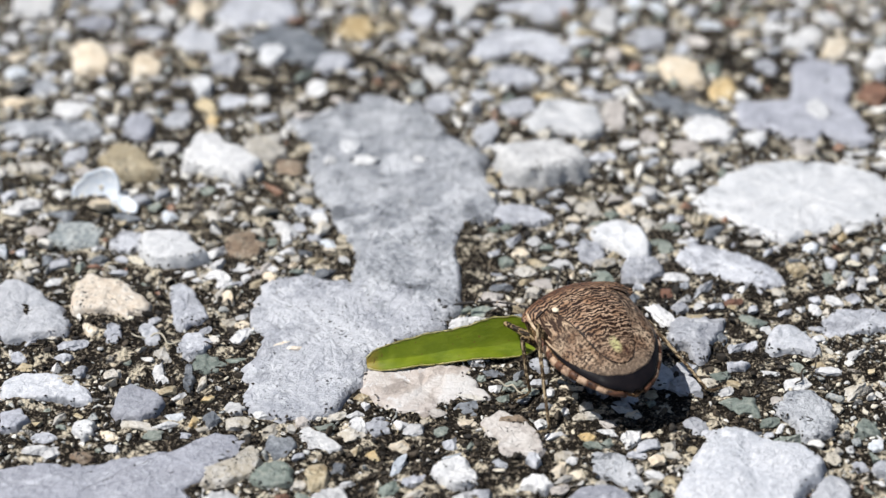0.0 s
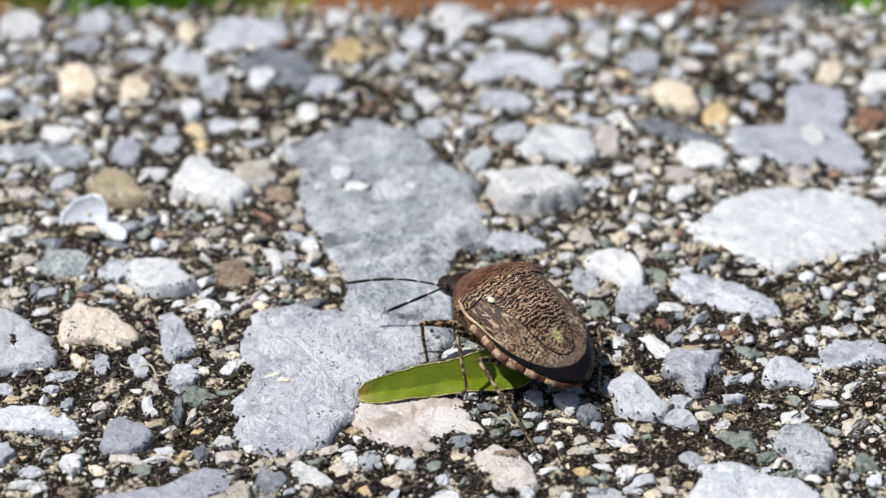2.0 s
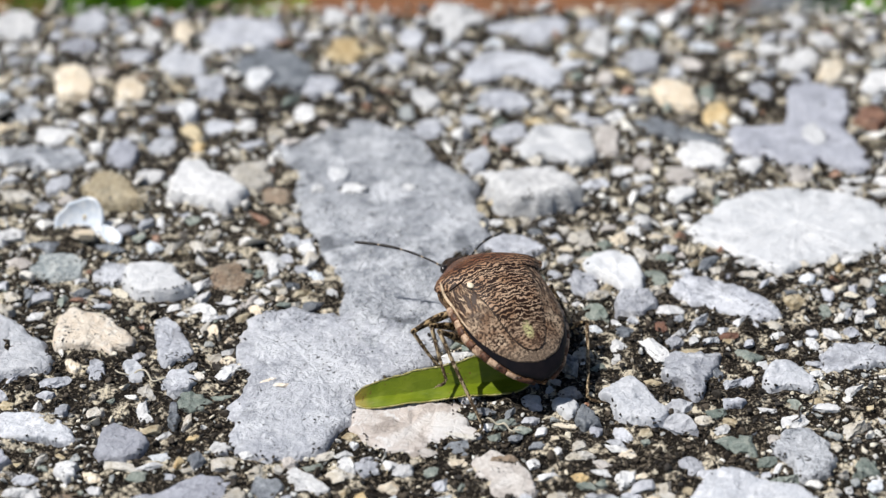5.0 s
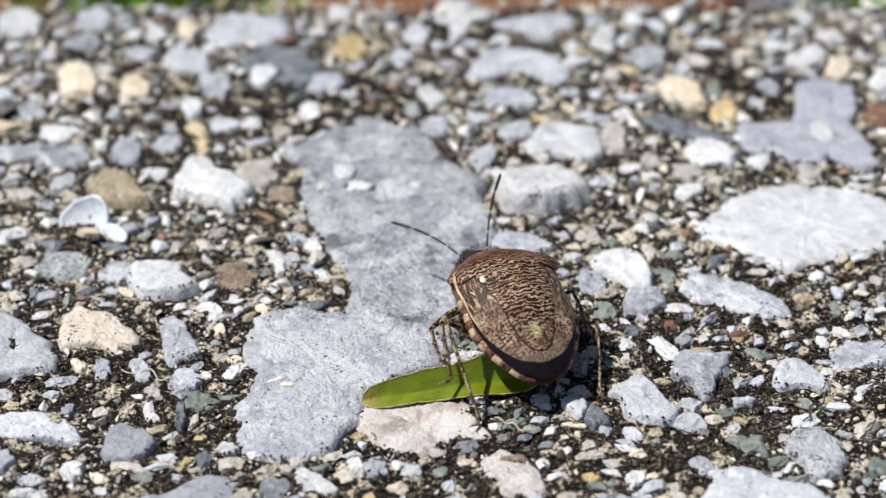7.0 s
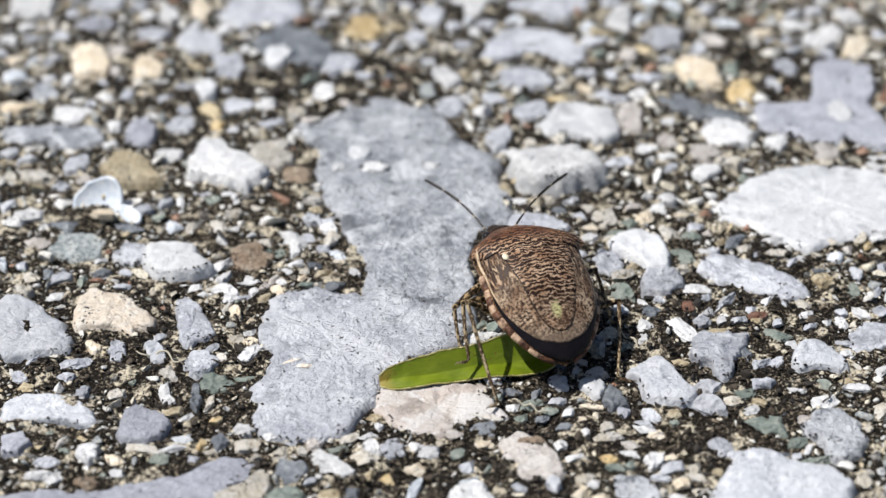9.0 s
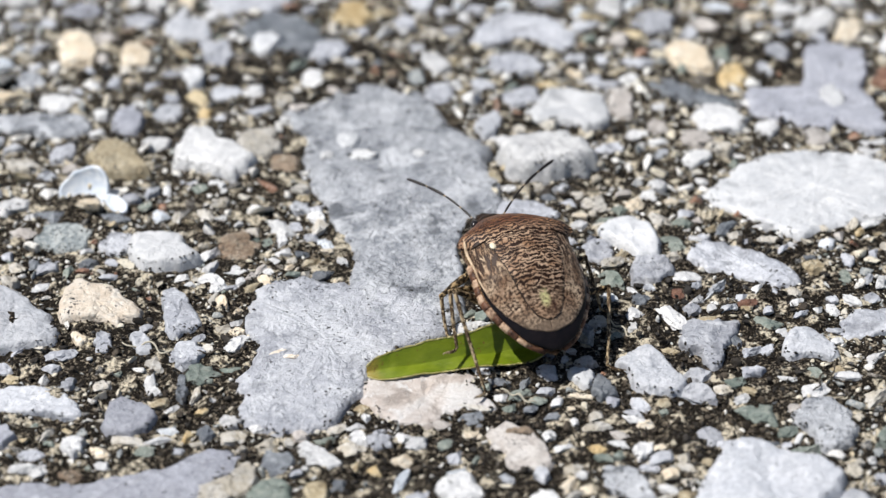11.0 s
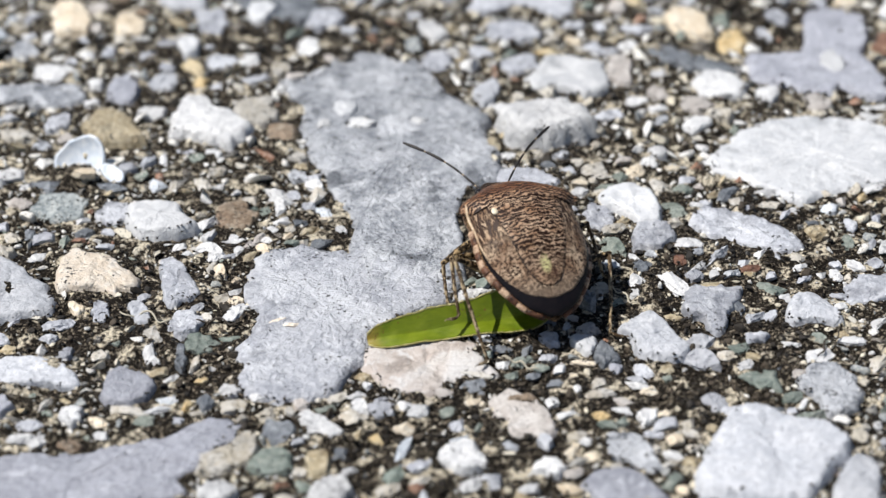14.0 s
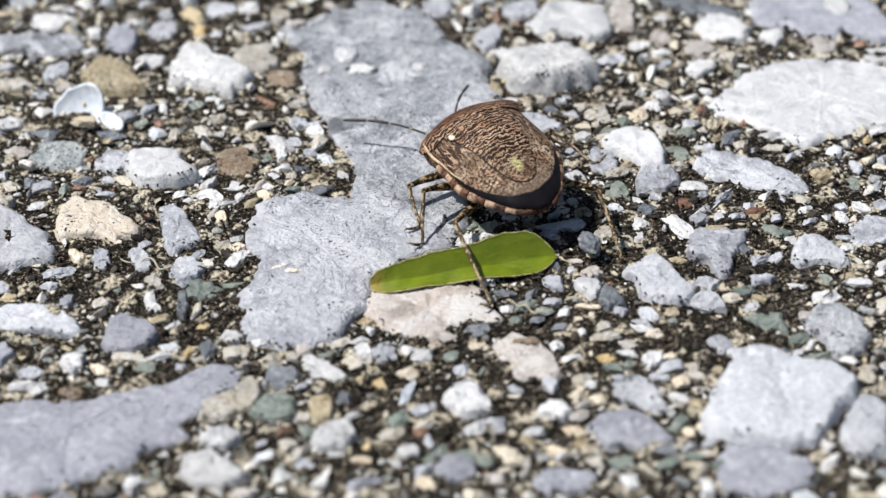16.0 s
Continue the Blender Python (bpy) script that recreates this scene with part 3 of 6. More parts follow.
def fallen_leaf():
    k = Mat("green_leaf", True)
    vein, blot, fine = k.noise(0.42 * MM, 3, 0.6, k.stretched(0.5, 1.6, 1.0)), k.noise(1.6 * MM, 3), k.noise(0.08 * MM, 2)
    c = k.mix(k.step(blot, 0.35, 0.65), (0.115, 0.165, 0.006), (0.18, 0.235, 0.010))
    c = k.mix(k.math("MULTIPLY", k.step(vein, 0.5, 0.7), 0.35), c, (0.28, 0.33, 0.04))
    tip = k.step(k.math("ADD", k.axis(0), k.math("MULTIPLY", k.noise(0.5 * MM), 0.0008)), 0.0013, 0.0004)
    c = k.mix(k.math("MULTIPLY", tip, 0.8), c, (0.36, 0.24, 0.05))
    c = k.mix(k.step(k.noise(0.25 * MM, 2), 0.68, 0.72), c, (0.16, 0.09, 0.02))
    m = k.done(c, 0.38, k.math("ADD", vein, k.math("MULTIPLY", fine, 0.4)), 0.0001, 0.5, 0.5)
    glow = k.t.nodes.new("ShaderNodeBsdfTranslucent")
    k.link(c, glow.inputs["Color"])
    add = k.t.nodes.new("ShaderNodeMixShader")
    add.inputs[0].default_value = 0.14
    k.link(k.bsdf.outputs[0], add.inputs[1])
    k.link(glow.outputs[0], add.inputs[2])
    k.link(add.outputs[0], k.t.nodes["Material Output"].inputs["Surface"])
    edge = rock("dry_leaf_edge", (0.40, 0.36, 0.10), (0.48, 0.42, 0.16), (0.55, 0.50, 0.25), 0.1)
    leaf = tagged(new("leaf"), "small fresh green leaf folded along its midrib, lying on stones", "leaf")
    leaf.matrix_basis = pose(LEAF_AT[0] * MM, LEAF_AT[1] * MM, 0.48 * MM, 0, 0, LEAF_TURN)

    def wide(u, s):
        if s > 0:
            return float(smooth_line((0, 0.05, 0.13, 0.32, 0.5, 0.65, 0.8, 0.92, 1.0), (0.147, 0.347, 0.467, 0.573, 0.64, 0.76, 0.81, 0.667, 0.16), u))
        return float(smooth_line((0, 0.05, 0.13, 0.32, 0.5, 0.65, 0.8, 0.92, 1.0), (0.20, 0.55, 0.74, 0.78, 0.82, 0.94, 0.98, 0.78, 0.16), u))

    def at(u, s):
        w = wide(u, s) * (1 + (0.012 * math.sin(u * 61) + 0.012 * math.sin(u * 37 + 1)) * abs(s))
        z = w * (abs(s) ** 1.15) * (1.5 if s > 0 else -0.12) + 0.10 * math.sin(math.pi * u) + 0.05 * math.sin(u * 16 + s * 2)
        return Vector((u * LEAF_LONG, s * w, z))
    for half in (1, -1):
        nu, ns = 60, 10
        top = [at(i / (nu - 1), half * j / (ns - 1)) * MM for i in range(nu) for j in range(ns)]
        low = [p - Vector((0, 0, 0.11 * MM)) for p in top]
        n = len(top)
        f = grid_faces(nu, ns) + [tuple(n + q for q in reversed(g)) for g in grid_faces(nu, ns)]
        rim = [i * ns + ns - 1 for i in range(nu)]
        f += [(rim[i], rim[i + 1], n + rim[i + 1], n + rim[i]) for i in range(nu - 1)]
        if half < 0:
            f = [tuple(reversed(g)) for g in f]
        blade = piece("blade", mesh_of("blade", top + low, f, m, True), leaf)
        v, f = tube([at(u, half * 1.0) - Vector((0, 0, 0.05)) for u in np.linspace(0, 1, 60)], [0.05 + 0.012 * math.sin(k * 1.9) for k in range(60)], 6)
        piece("leaf_edge", mesh_of("leaf_edge", v, f, edge, True), blade, label="yellowish thickened rim")
    v, f = tube([at(u, 0) - Vector((0, 0, 0.07)) for u in np.linspace(0, 1, 30)], [0.05 + 0.05 * u for u in np.linspace(0, 1, 30)], 8)
    piece("midrib", mesh_of("midrib", v, f, m, True), leaf)
    return leaf


fallen_leaf()


# ---- dry fibres on the slab ----
FIBRE = Mat("dry_fibre").done((0.46, 0.42, 0.33), 0.7)
FIBRE_DARK = Mat("dark_fibre").done((0.05, 0.04, 0.03), 0.7)


def fibre(x, y, turn, long, curl, material, label):
    """A thin curled root hair; millimetres, degrees."""
    pts, a, p = [], radians(turn), Vector((x, y, 0))
    for i in range(22):
        pts.append((p.x - x, p.y - y, 0.32 + slab_height(p.x, p.y) * 0.5 + 0.12 * math.sin(i * 0.7)))
        a += curl * math.sin(i * 0.45) * 0.35
        p += Vector((math.cos(a), math.sin(a), 0)) * long / 21
    v, f = tube(pts, [0.035 + 0.02 * math.sin(math.pi * i / 21) for i in range(22)], 6)
    ob = new("root_fibre", mesh_of("root_fibre", v, f, material, True))
    ob.matrix_basis = pose(x * MM, y * MM, 0)
    tagged(ob, label, "fibre", "fibres on the slab")


fibre(-16.9, 3.4, -60, 3.4, 1.0, FIBRE, "pale curly root fibre lying among stones")
fibre(-13.0, 2.6, -35, 2.6, 0.6, FIBRE_DARK, "dark thin root fibre lying among stones")
fibre(8.4, 5.2, -75, 2.2, 0.5, FIBRE, "pale curly root fibre lying among stones")
fibre(18.2, -1.2, 20, 2.6, 0.8, FIBRE_DARK, "dark thin root fibre lying among stones")
fibre(2.6, -0.9, -50, 2.2, 0.3, FIBRE, "pale curly root fibre lying among stones")


# ---- a broken shell set in the slab ----
def shell_fragment(x, y, size, wide, high, *turn):
    """A cupped piece of sea shell with a ragged rim, hollow side towards the light. Millimetres."""
    k = Mat("white_shell", True)
    n = k.noise(0.6 * MM, 3)
    c = k.mix(k.step(n, 0.35, 0.65), (0.56, 0.63, 0.72), (0.80, 0.83, 0.86))
    m = k.done(c, 0.4, k.noise(0.2 * MM, 3), 0.00005, 0.4, 0.5)
    rings, around, outer, inner = 12, 40, [], []
    for i in range(rings):
        for j in range(around):
            a = 2 * math.pi * j / around
            reach = 0.68 + 0.10 * math.sin(a * 2 + 0.6) + 0.08 * noise.noise(Vector((math.cos(a) * 1.7, math.sin(a) * 1.7, 1.0)))
            h = reach * (i + 0.03) / (rings - 1)
            ray = Vector((math.sin(h) * math.cos(a) * wide, math.sin(h) * math.sin(a), -math.cos(h)))
            outer.append(ray * 2.3 * size * MM)
            inner.append(ray * (2.3 * size - 0.14) * MM)
    v = outer + inner
    o = len(outer)
    f = grid_faces(rings, around, True) + [tuple(o + q for q in reversed(g)) for g in grid_faces(rings, around, True)]
    last = (rings - 1) * around
    f += [(last + j, last + (j + 1) % around, o + last + (j + 1) % around, o + last + j) for j in range(around)]
    ob = new("shell_fragment", mesh_of("shell_fragment", v, f, m, True))
    ob.matrix_basis = pose(x * MM, y * MM, high * MM, *turn)
    taken_by_shell.append((x, y, 1.1 * size))
    return tagged(ob, "broken bluish-white sea shell half sunk in the concrete", "shell", "pieces of a broken shell")


taken_by_shell = []
shell_fragment(-21.35, 17.0, 1.04, 0.98, 1.5, 58, -8, -12)
shell_fragment(-19.1, 17.0, 0.36, 1.7, 0.86, 30, 14, -52)


# ---- beyond the slab ----
def grass():
    k = Mat("grass_blades")
    c = k.mix(k.island(), (0.12, 0.30, 0.015), (0.24, 0.48, 0.04))
    m = k.done(c, 0.5)
    gen = np.random.default_rng(9)
    for cx, wide, many in ((-0.036, 0.008, 240), (-0.029, 0.006, 90), (0.056, 0.008, 60)):
        v, f = [], []
        for _ in range(many):
            x, y = gen.normal(0, wide * 0.5), gen.normal(0, 0.012)
            high, lean, turn = gen.uniform(0.02, 0.045), gen.uniform(0, 0.02), gen.uniform(0, 6.28)
            d = Vector((math.cos(turn), math.sin(turn), 0))
            s = Vector((-d.y, d.x, 0)) * 0.0012
            n = len(v)
            for u, t in ((0, 1.0), (0.5, 0.8), (1.0, 0.08)):
                p = Vector((x, y, 0)) + d * lean * u * u + Vector((0, 0, high * u))
                v += [p - s * t, p + s * t]
            f += [(n, n + 1, n + 3, n + 2), (n + 2, n + 3, n + 5, n + 4)]
        ob = new("grass_tuft", mesh_of("grass_tuft", v, f, m))
        ob.matrix_basis = pose(cx, 0.135, -0.061)
        tagged(ob, "tuft of bright green grass in the soil", "grass", kind="stuff")


grass()


def boulder(x, y, r, kind, label):
    p, f = clipped_grains(1, 3, (0.6, 0.7), 8, np.random.default_rng(int(1000 * abs(x)) + 5))
    ob = new("rock", mesh_of("rock", p[0] * r, f, ROCKS[kind]))
    ob.matrix_basis = pose(x, y, -0.06 + 0.3 * r)
    tagged(ob, label, "rock")


boulder(0.0465, 0.147, 0.0155, "slate", "dark blue-grey rock lying in the soil")
boulder(0.029, 0.152, 0.012, "brown", "dark brown rock lying in the soil")


# ---- stones set in the slab ----
rim = []       # x, y, height, radius of crumbs that cling to the stones' edges
taken = []     # x, y, radius of what is already covered, in millimetres


def broken_outline(corners, around, seed, crag):
    """A closed outline through the corners, evenly stepped, its corners a little blunt and its edges chipped."""
    ring = np.array(corners + corners[:1], float)
    step = np.r_[0, np.cumsum(np.hypot(*np.diff(ring, axis=0).T))]
    s = np.linspace(0, step[-1], around, endpoint=False)
    p = np.stack([np.interp(s, step, ring[:, 0]), np.interp(s, step, ring[:, 1])], -1)
    p = 0.5 * p + 0.25 * (np.roll(p, 1, 0) + np.roll(p, -1, 0))
    out = []
    for q in p:
        way = Vector((*q, 0)).normalized()
        at = seed + Vector((*q, 0))
        chip = 0.13 * noise.noise(at * 1.4) + 0.09 * noise.noise(at * 3.4) + 0.07 * (noise.cell(at * 1.7) - 0.5)
        out.append(Vector((*q, 0)) + way * chip * crag)
    return out


def stone(kind, x, y, high, *corners):
    """A broken stone set in the cement, by the corners of its outline round its middle: flat top, broken facets, chipped sides. Millimetres."""
    seed = Vector((x * 3.1, y * 3.1, 5.0))
    size = [math.hypot(*c) for c in corners]
    mean = sum(size) / len(size)
    around = int(min(150, max(44, mean * 26)))
    crag = (1.0 if kind in ("bright", "milky", "blue") else 1.7) * min(1.0, 0.45 + 0.3 * mean)
    edge = broken_outline(list(corners), around, seed, crag)
    rings = (0.0, 0.2, 0.38, 0.54, 0.68, 0.79, 0.87, 0.93, 0.97, 1.0, 1.03, 1.0)
    lift = (1.0, 1.0, 1.0, 1.0, 1.0, 0.99, 0.96, 0.90, 0.78, 0.42, -0.4, -1.2)
    gen = np.random.default_rng(int(abs(x * 31 + y * 57) * 100))
    facets = [(Vector((math.cos(a), math.sin(a), 0)), gen.uniform(0.25, 0.7), gen.uniform(0.25, 0.8)) for a in gen.uniform(0, 6.28, 5)]
    flare = 0.25 * high / mean
    v = []
    for r, up in zip(rings, lift):
        for q in edge:
            p = q * r * (1 + (flare * (0.7 - up) if r > 0.8 else 0.0))
            if r > 0.8:
                p = p * (1 + 0.05 * noise.noise(seed + p * 1.3 + Vector((0, 0, up * high * 2.2))) + 0.03 * noise.noise(seed + p * 3.1 + Vector((0, 0, up * high * 4.5))))
            rough = 0.20 * noise.noise(seed + p * 0.45) + 0.11 * noise.noise(seed + p * 1.5) + 0.09 * noise.noise(seed + p * 4.0) + 0.08 * (noise.cell(seed + p * 0.8) - 0.5)
            tilt = -0.06 * high * (p.y / mean) + 0.08 * high * noise.noise(seed * 2) * (p.x / mean)
            z = high * up + (rough * 0.8 + tilt) * (1 if up > 0 else 0)
            if up > 0:
                for d, start, slope in facets:
                    z = min(z, high * 1.08 - slope * min(high, 0.8) * max(0.0, p.dot(d) / mean - start))
            v.append((p.x * MM, p.y * MM, z * MM))
    me = mesh_of("stone", v, grid_faces(len(rings), around, True), ROCKS[kind], True)
    piece("stone", me, slab, pose(x * MM, y * MM, 0))
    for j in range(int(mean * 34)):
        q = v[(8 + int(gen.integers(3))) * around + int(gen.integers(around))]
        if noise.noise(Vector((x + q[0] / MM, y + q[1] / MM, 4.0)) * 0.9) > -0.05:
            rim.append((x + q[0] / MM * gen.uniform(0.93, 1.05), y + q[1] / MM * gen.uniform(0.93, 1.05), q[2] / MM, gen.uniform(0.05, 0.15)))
    # what the stone covers, as a few discs
    for k in range(0, around, max(1, around // 16)):
        q, far = edge[k], edge[k].length
        for part_way in (0.3, 0.62, 0.84):
            taken.append((x + q.x * part_way, y + q.y * part_way, far * (0.3 if part_way < 0.5 else 0.32 if part_way < 0.7 else 0.14)))
    taken.append((x, y, mean * 0.4))


grain_points, grain_faces = clipped_grains(16, 3, (0.6, 0.8), 7, np.random.default_rng(11), (0.42, 0.85), 0.0)


def pebble(kind, x, y, a, b, high):
    """A small stone with its length along x, its width along y. Millimetres."""
    n = int(abs(x * 7.3 + y * 13.1) * 10) % len(grain_points)
    key = (kind, n)
    if key not in pebble_meshes:
        p = grain_points[n]
        p = p / np.abs(p).max(0)
        pebble_meshes[key] = mesh_of("pebble", p, grain_faces, ROCKS[kind], False)
    a, b = a * 1.1, b * 1.1
    high = max(high, slab_height(x, y) + 0.14 + 0.2 * min(a, b))
    ob = piece("pebble", pebble_meshes[key], slab)
    ob.matrix_basis = Matrix.LocRotScale((x * MM, y * MM, (high - 0.6 * min(a, b, 0.9)) * MM), Euler((0, 0, 0.3 * math.sin(x * 5 + y))), (a * MM, b * MM, 0.6 * min(a, b, 0.9) * MM))
    taken.append((x, y, 0.8 * min(a, b)))
    if a > 1.3 * b:
        taken.extend([(x - 0.55 * a, y, 0.7 * b), (x + 0.55 * a, y, 0.7 * b)])


pebble_meshes = {}
taken.extend(taken_by_shell)
stone("limestone", -2.97, 19.12, 0.42, (-5.6, 5.6), (-5.6, 2.2), (-4.3, -1.1), (-3.4, -3.9), (-1.9, -7.8), (-2.4, -9.5), (-1.4, -12.8), (0.5, -15.5), (2.5, -15.0), (3.7, -12.9), (3.9, -9.8), (3.5, -6.6), (4.0, -4.2), (6.1, -2.7), (5.9, 0.2), (5.2, 2.5), (5.6, 4.0), (4.7, 5.6), (3.0, 7.3), (2.2, 9.9), (1.2, 12.0), (-0.0, 12.0), (-1.2, 12.7), (-2.6, 12.6), (-3.9, 11.6), (-5.4, 9.7), (-7.1, 9.1))
stone("milky", -5.93, 24.45, 0.62, (0.75, -0.1), (0.6, 0.8), (0.0, 1.15), (-0.6, 0.8), (-0.75, -0.2), (-0.35, -1.0), (0.35, -0.95))
stone("quartz", -5.00, 22.50, 0.56, (0.85, 0.1), (0.3, 0.7), (-0.6, 0.5), (-0.9, -0.2), (-0.1, -0.65), (0.6, -0.5))
stone("pale", -6.27, 3.45, 0.46, (-4.2, 2.8), (-4.3, 1.2), (-3.6, -0.4), (-3.8, -1.9), (-4.5, -3.1), (-3.9, -4.6), (-4.2, -6.3), (-3.4, -7.2), (-2.0, -7.9), (-0.6, -7.5), (0.8, -6.8), (1.2, -5.6), (2.1, -3.9), (2.3, -2.4), (3.8, -0.8), (6.3, 0.6), (6.3, 2.8), (4.3, 5.0), (1.8, 5.8), (0.3, 5.7), (-1.3, 6.3), (-3.2, 6.0), (-4.1, 5.0))
stone("rose", -1.21, -1.18, 0.34, (-3.0, -0.4), (-2.3, -1.6), (-1.2, -2.4), (0.4, -2.5), (1.1, -1.8), (2.5, -1.4), (3.6, -1.1), (3.0, 0.1), (2.5, 1.7), (0.5, 2.3), (-1.3, 2.1), (-3.0, 1.6))
stone("quartz", -14.05, 22.98, 0.9, (-1.9, -1.3), (-0.8, -1.9), (0.2, -1.9), (1.4, -2.6), (2.2, -1.9), (2.7, -0.6), (1.6, 0.8), (0.4, 1.5), (-0.5, 3.2), (-1.6, 2.5), (-2.2, 0.3))
stone("tan", -19.54, 22.44, 0.8, (-1.2, -1.2), (0.0, -1.9), (1.4, -1.9), (2.2, -1.7), (1.7, -0.6), (0.8, 1.3), (-0.3, 2.4), (-1.3, 2.0), (-1.8, 0.5))
stone("limestone", -24.75, 27.05, 0.35, (-3.2, -0.5), (-0.7, -1.0), (1.5, -1.8), (2.8, -1.1), (3.2, 0.0), (2.3, 1.3), (1.1, 0.9), (-0.7, 1.5), (-3.5, 0.9))
stone("slate", -10.73, 39.03, 0.45, (-2.0, -1.4), (-0.1, -2.7), (1.8, -3.1), (3.0, -1.5), (2.3, 0.6), (1.1, 2.3), (-0.9, 3.2), (-2.3, 2.3), (-3.0, 0.6))
stone("milky", -11.71, 37.29, 0.7, (-0.4, -1.4), (0.5, -1.1), (1.1, 0.3), (0.4, 1.3), (-0.6, 1.1), (-1.0, -0.1))
stone("pale", -7.52, 36.26, 0.5, (-0.8, -1.4), (0.8, -1.2), (1.5, 0.4), (0.7, 1.4), (-0.8, 1.2), (-1.4, -0.4))
stone("bright", -17.06, 39.81, 0.5, (-1.0, -1.3), (0.9, -1.9), (1.7, -1.3), (1.2, 1.1), (0.2, 1.9), (-1.3, 1.5), (-1.7, -0.2))
stone("pale", -14.88, 36.43, 0.3, (-0.6, -1.6), (0.7, -2.0), (1.2, -0.2), (0.6, 1.8), (-1.3, 1.4))
stone("sand", -23.97, 37.05, 0.6, (-0.9, -1.6), (-0.1, -2.2), (1.1, -2.0), (1.4, -0.4), (0.8, 1.6), (-0.2, 2.4), (-1.1, 2.0), (-1.3, -0.0))
stone("sand", -20.08, 36.04, 0.5, (-0.7, -1.3), (0.1, -1.5), (1.0, -1.3), (1.2, -0.1), (0.1, 1.5), (-0.9, 1.9), (-1.0, -0.1))
stone("milky", -16.05, 32.99, 0.6, (-0.0, -1.5), (0.7, -1.1), (0.7, 0.4), (0.1, 1.4), (-0.6, 1.2), (-0.8, -0.1))
stone("pale", -13.25, 44.52, 0.4, (-1.4, -2.5), (1.3, -2.5), (2.9, -0.9), (2.6, 1.7), (-0.2, 2.7), (-2.5, 1.8), (-2.9, -0.9))
stone("ochre", -6.29, 41.61, 0.5, (-0.3, -1.6), (0.9, -1.7), (1.4, -0.4), (0.8, 1.6), (-0.8, 2.0), (-1.4, -1.2))
stone("blue", -19.53, 27.29, 0.5, (-0.5, -1.7), (0.9, -1.5), (1.0, 0.3), (0.1, 1.9), (-0.7, 1.7), (-1.0, -0.1))
stone("buff", -11.35, 24.63, 0.4, (0.7, -1.9), (1.4, -0.5), (1.0, 1.6), (-0.3, 1.9), (-1.4, 0.9), (-1.0, -1.5))
stone("brown", -9.58, 22.09, 0.2, (0.7, -1.2), (1.0, -0.1), (0.4, 1.3), (-0.8, 1.1), (-1.0, -0.8))
stone("quartz", -29.18, 45.77, 0.5, (0.2, -2.2), (1.6, -1.8), (1.6, 0.4), (0.2, 2.5), (-1.5, 1.8), (-1.5, -1.3))
stone("pale", -24.12, 46.26, 0.4, (-0.4, -1.9), (1.3, -1.5), (1.4, 0.5), (0.2, 2.1), (-1.2, 1.5), (-1.3, -1.2))
stone("blue", -24.36, 42.67, 0.3, (0.6, -1.2), (1.4, -0.1), (0.7, 1.2), (-0.8, 1.0), (-1.6, -0.5))
stone("quartz", -19.63, 43.96, 0.5, (0.2, -1.5), (0.9, -0.6), (0.3, 1.3), (-0.5, 1.5), (-0.7, -0.6))
stone("sand", -17.46, 44.72, 0.5, (0.4, -1.8), (0.8, -0.2), (0.2, 1.6), (-0.7, 1.2), (-0.6, -0.8))
stone("quartz", -7.17, 47.03, 0.4, (0.4, -1.5), (1.1, -0.1), (0.5, 1.4), (-0.7, 1.2), (-1.1, -0.8))
stone("pale", -1.72, 43.79, 0.4, (0.3, -1.8), (1.0, -0.3), (0.4, 1.7), (-0.7, 1.3), (-1.0, -0.7))
stone("quartz", -0.85, 34.66, 0.4, (0.2, -1.7), (1.1, -0.7), (0.3, 1.3), (-0.8, 1.5), (-0.9, -0.3))
stone("pale", -0.47, 30.51, 0.3, (0.3, -1.7), (1.1, -0.2), (0.5, 1.7), (-0.7, 1.3), (-1.1, -0.9))
stone("pale", 5.10, 39.04, 0.4, (-3.2, -2.1), (-1.9, -2.1), (-0.6, -1.1), (0.5, -1.3), (2.0, -3.0), (3.1, -2.3), (3.3, -0.3), (2.5, 1.4), (0.9, 2.3), (-1.4, 2.7), (-2.8, 1.4), (-3.4, -1.1))
stone("pale", 4.40, 34.41, 0.35, (-0.9, -1.4), (0.9, -1.4), (1.8, -0.8), (1.5, 0.8), (0.1, 1.6), (-1.4, 1.2), (-1.8, -0.4))
stone("milky", 7.66, 28.27, 0.6, (-2.2, -1.4), (-0.7, -1.7), (0.8, -2.6), (2.0, -2.1), (2.3, -0.7), (2.0, 1.5), (0.4, 2.5), (-1.4, 2.3), (-2.0, 0.8), (-3.0, -0.6))
stone("pale", 4.62, 30.07, 0.3, (-0.5, -1.3), (1.1, -0.5), (1.0, 1.2), (-0.6, 1.0), (-1.3, -0.5))
stone("blush", 10.71, 29.05, 0.4, (-0.4, -2.1), (0.6, -1.7), (0.9, 0.3), (0.4, 2.2), (-0.6, 1.8), (-0.9, -0.8))
stone("bright", 2.54, 26.50, 0.5, (-0.4, -1.7), (0.4, -1.2), (0.9, 0.6), (0.5, 1.6), (-0.5, 1.1), (-0.9, -0.1))
stone("quartz", 5.95, 21.91, 1.5, (-1.9, -1.8), (-0.3, -2.1), (1.4, -1.8), (2.9, -0.8), (2.5, 0.8), (1.4, 2.0), (-1.0, 2.0), (-2.8, 1.2), (-2.7, 0.0))
stone("quartz", 16.46, 26.83, 0.5, (-1.3, -0.9), (-0.4, -1.6), (1.0, -1.6), (1.7, -0.8), (1.4, 0.4), (0.5, 1.8), (-0.9, 1.6), (-1.7, 0.4))
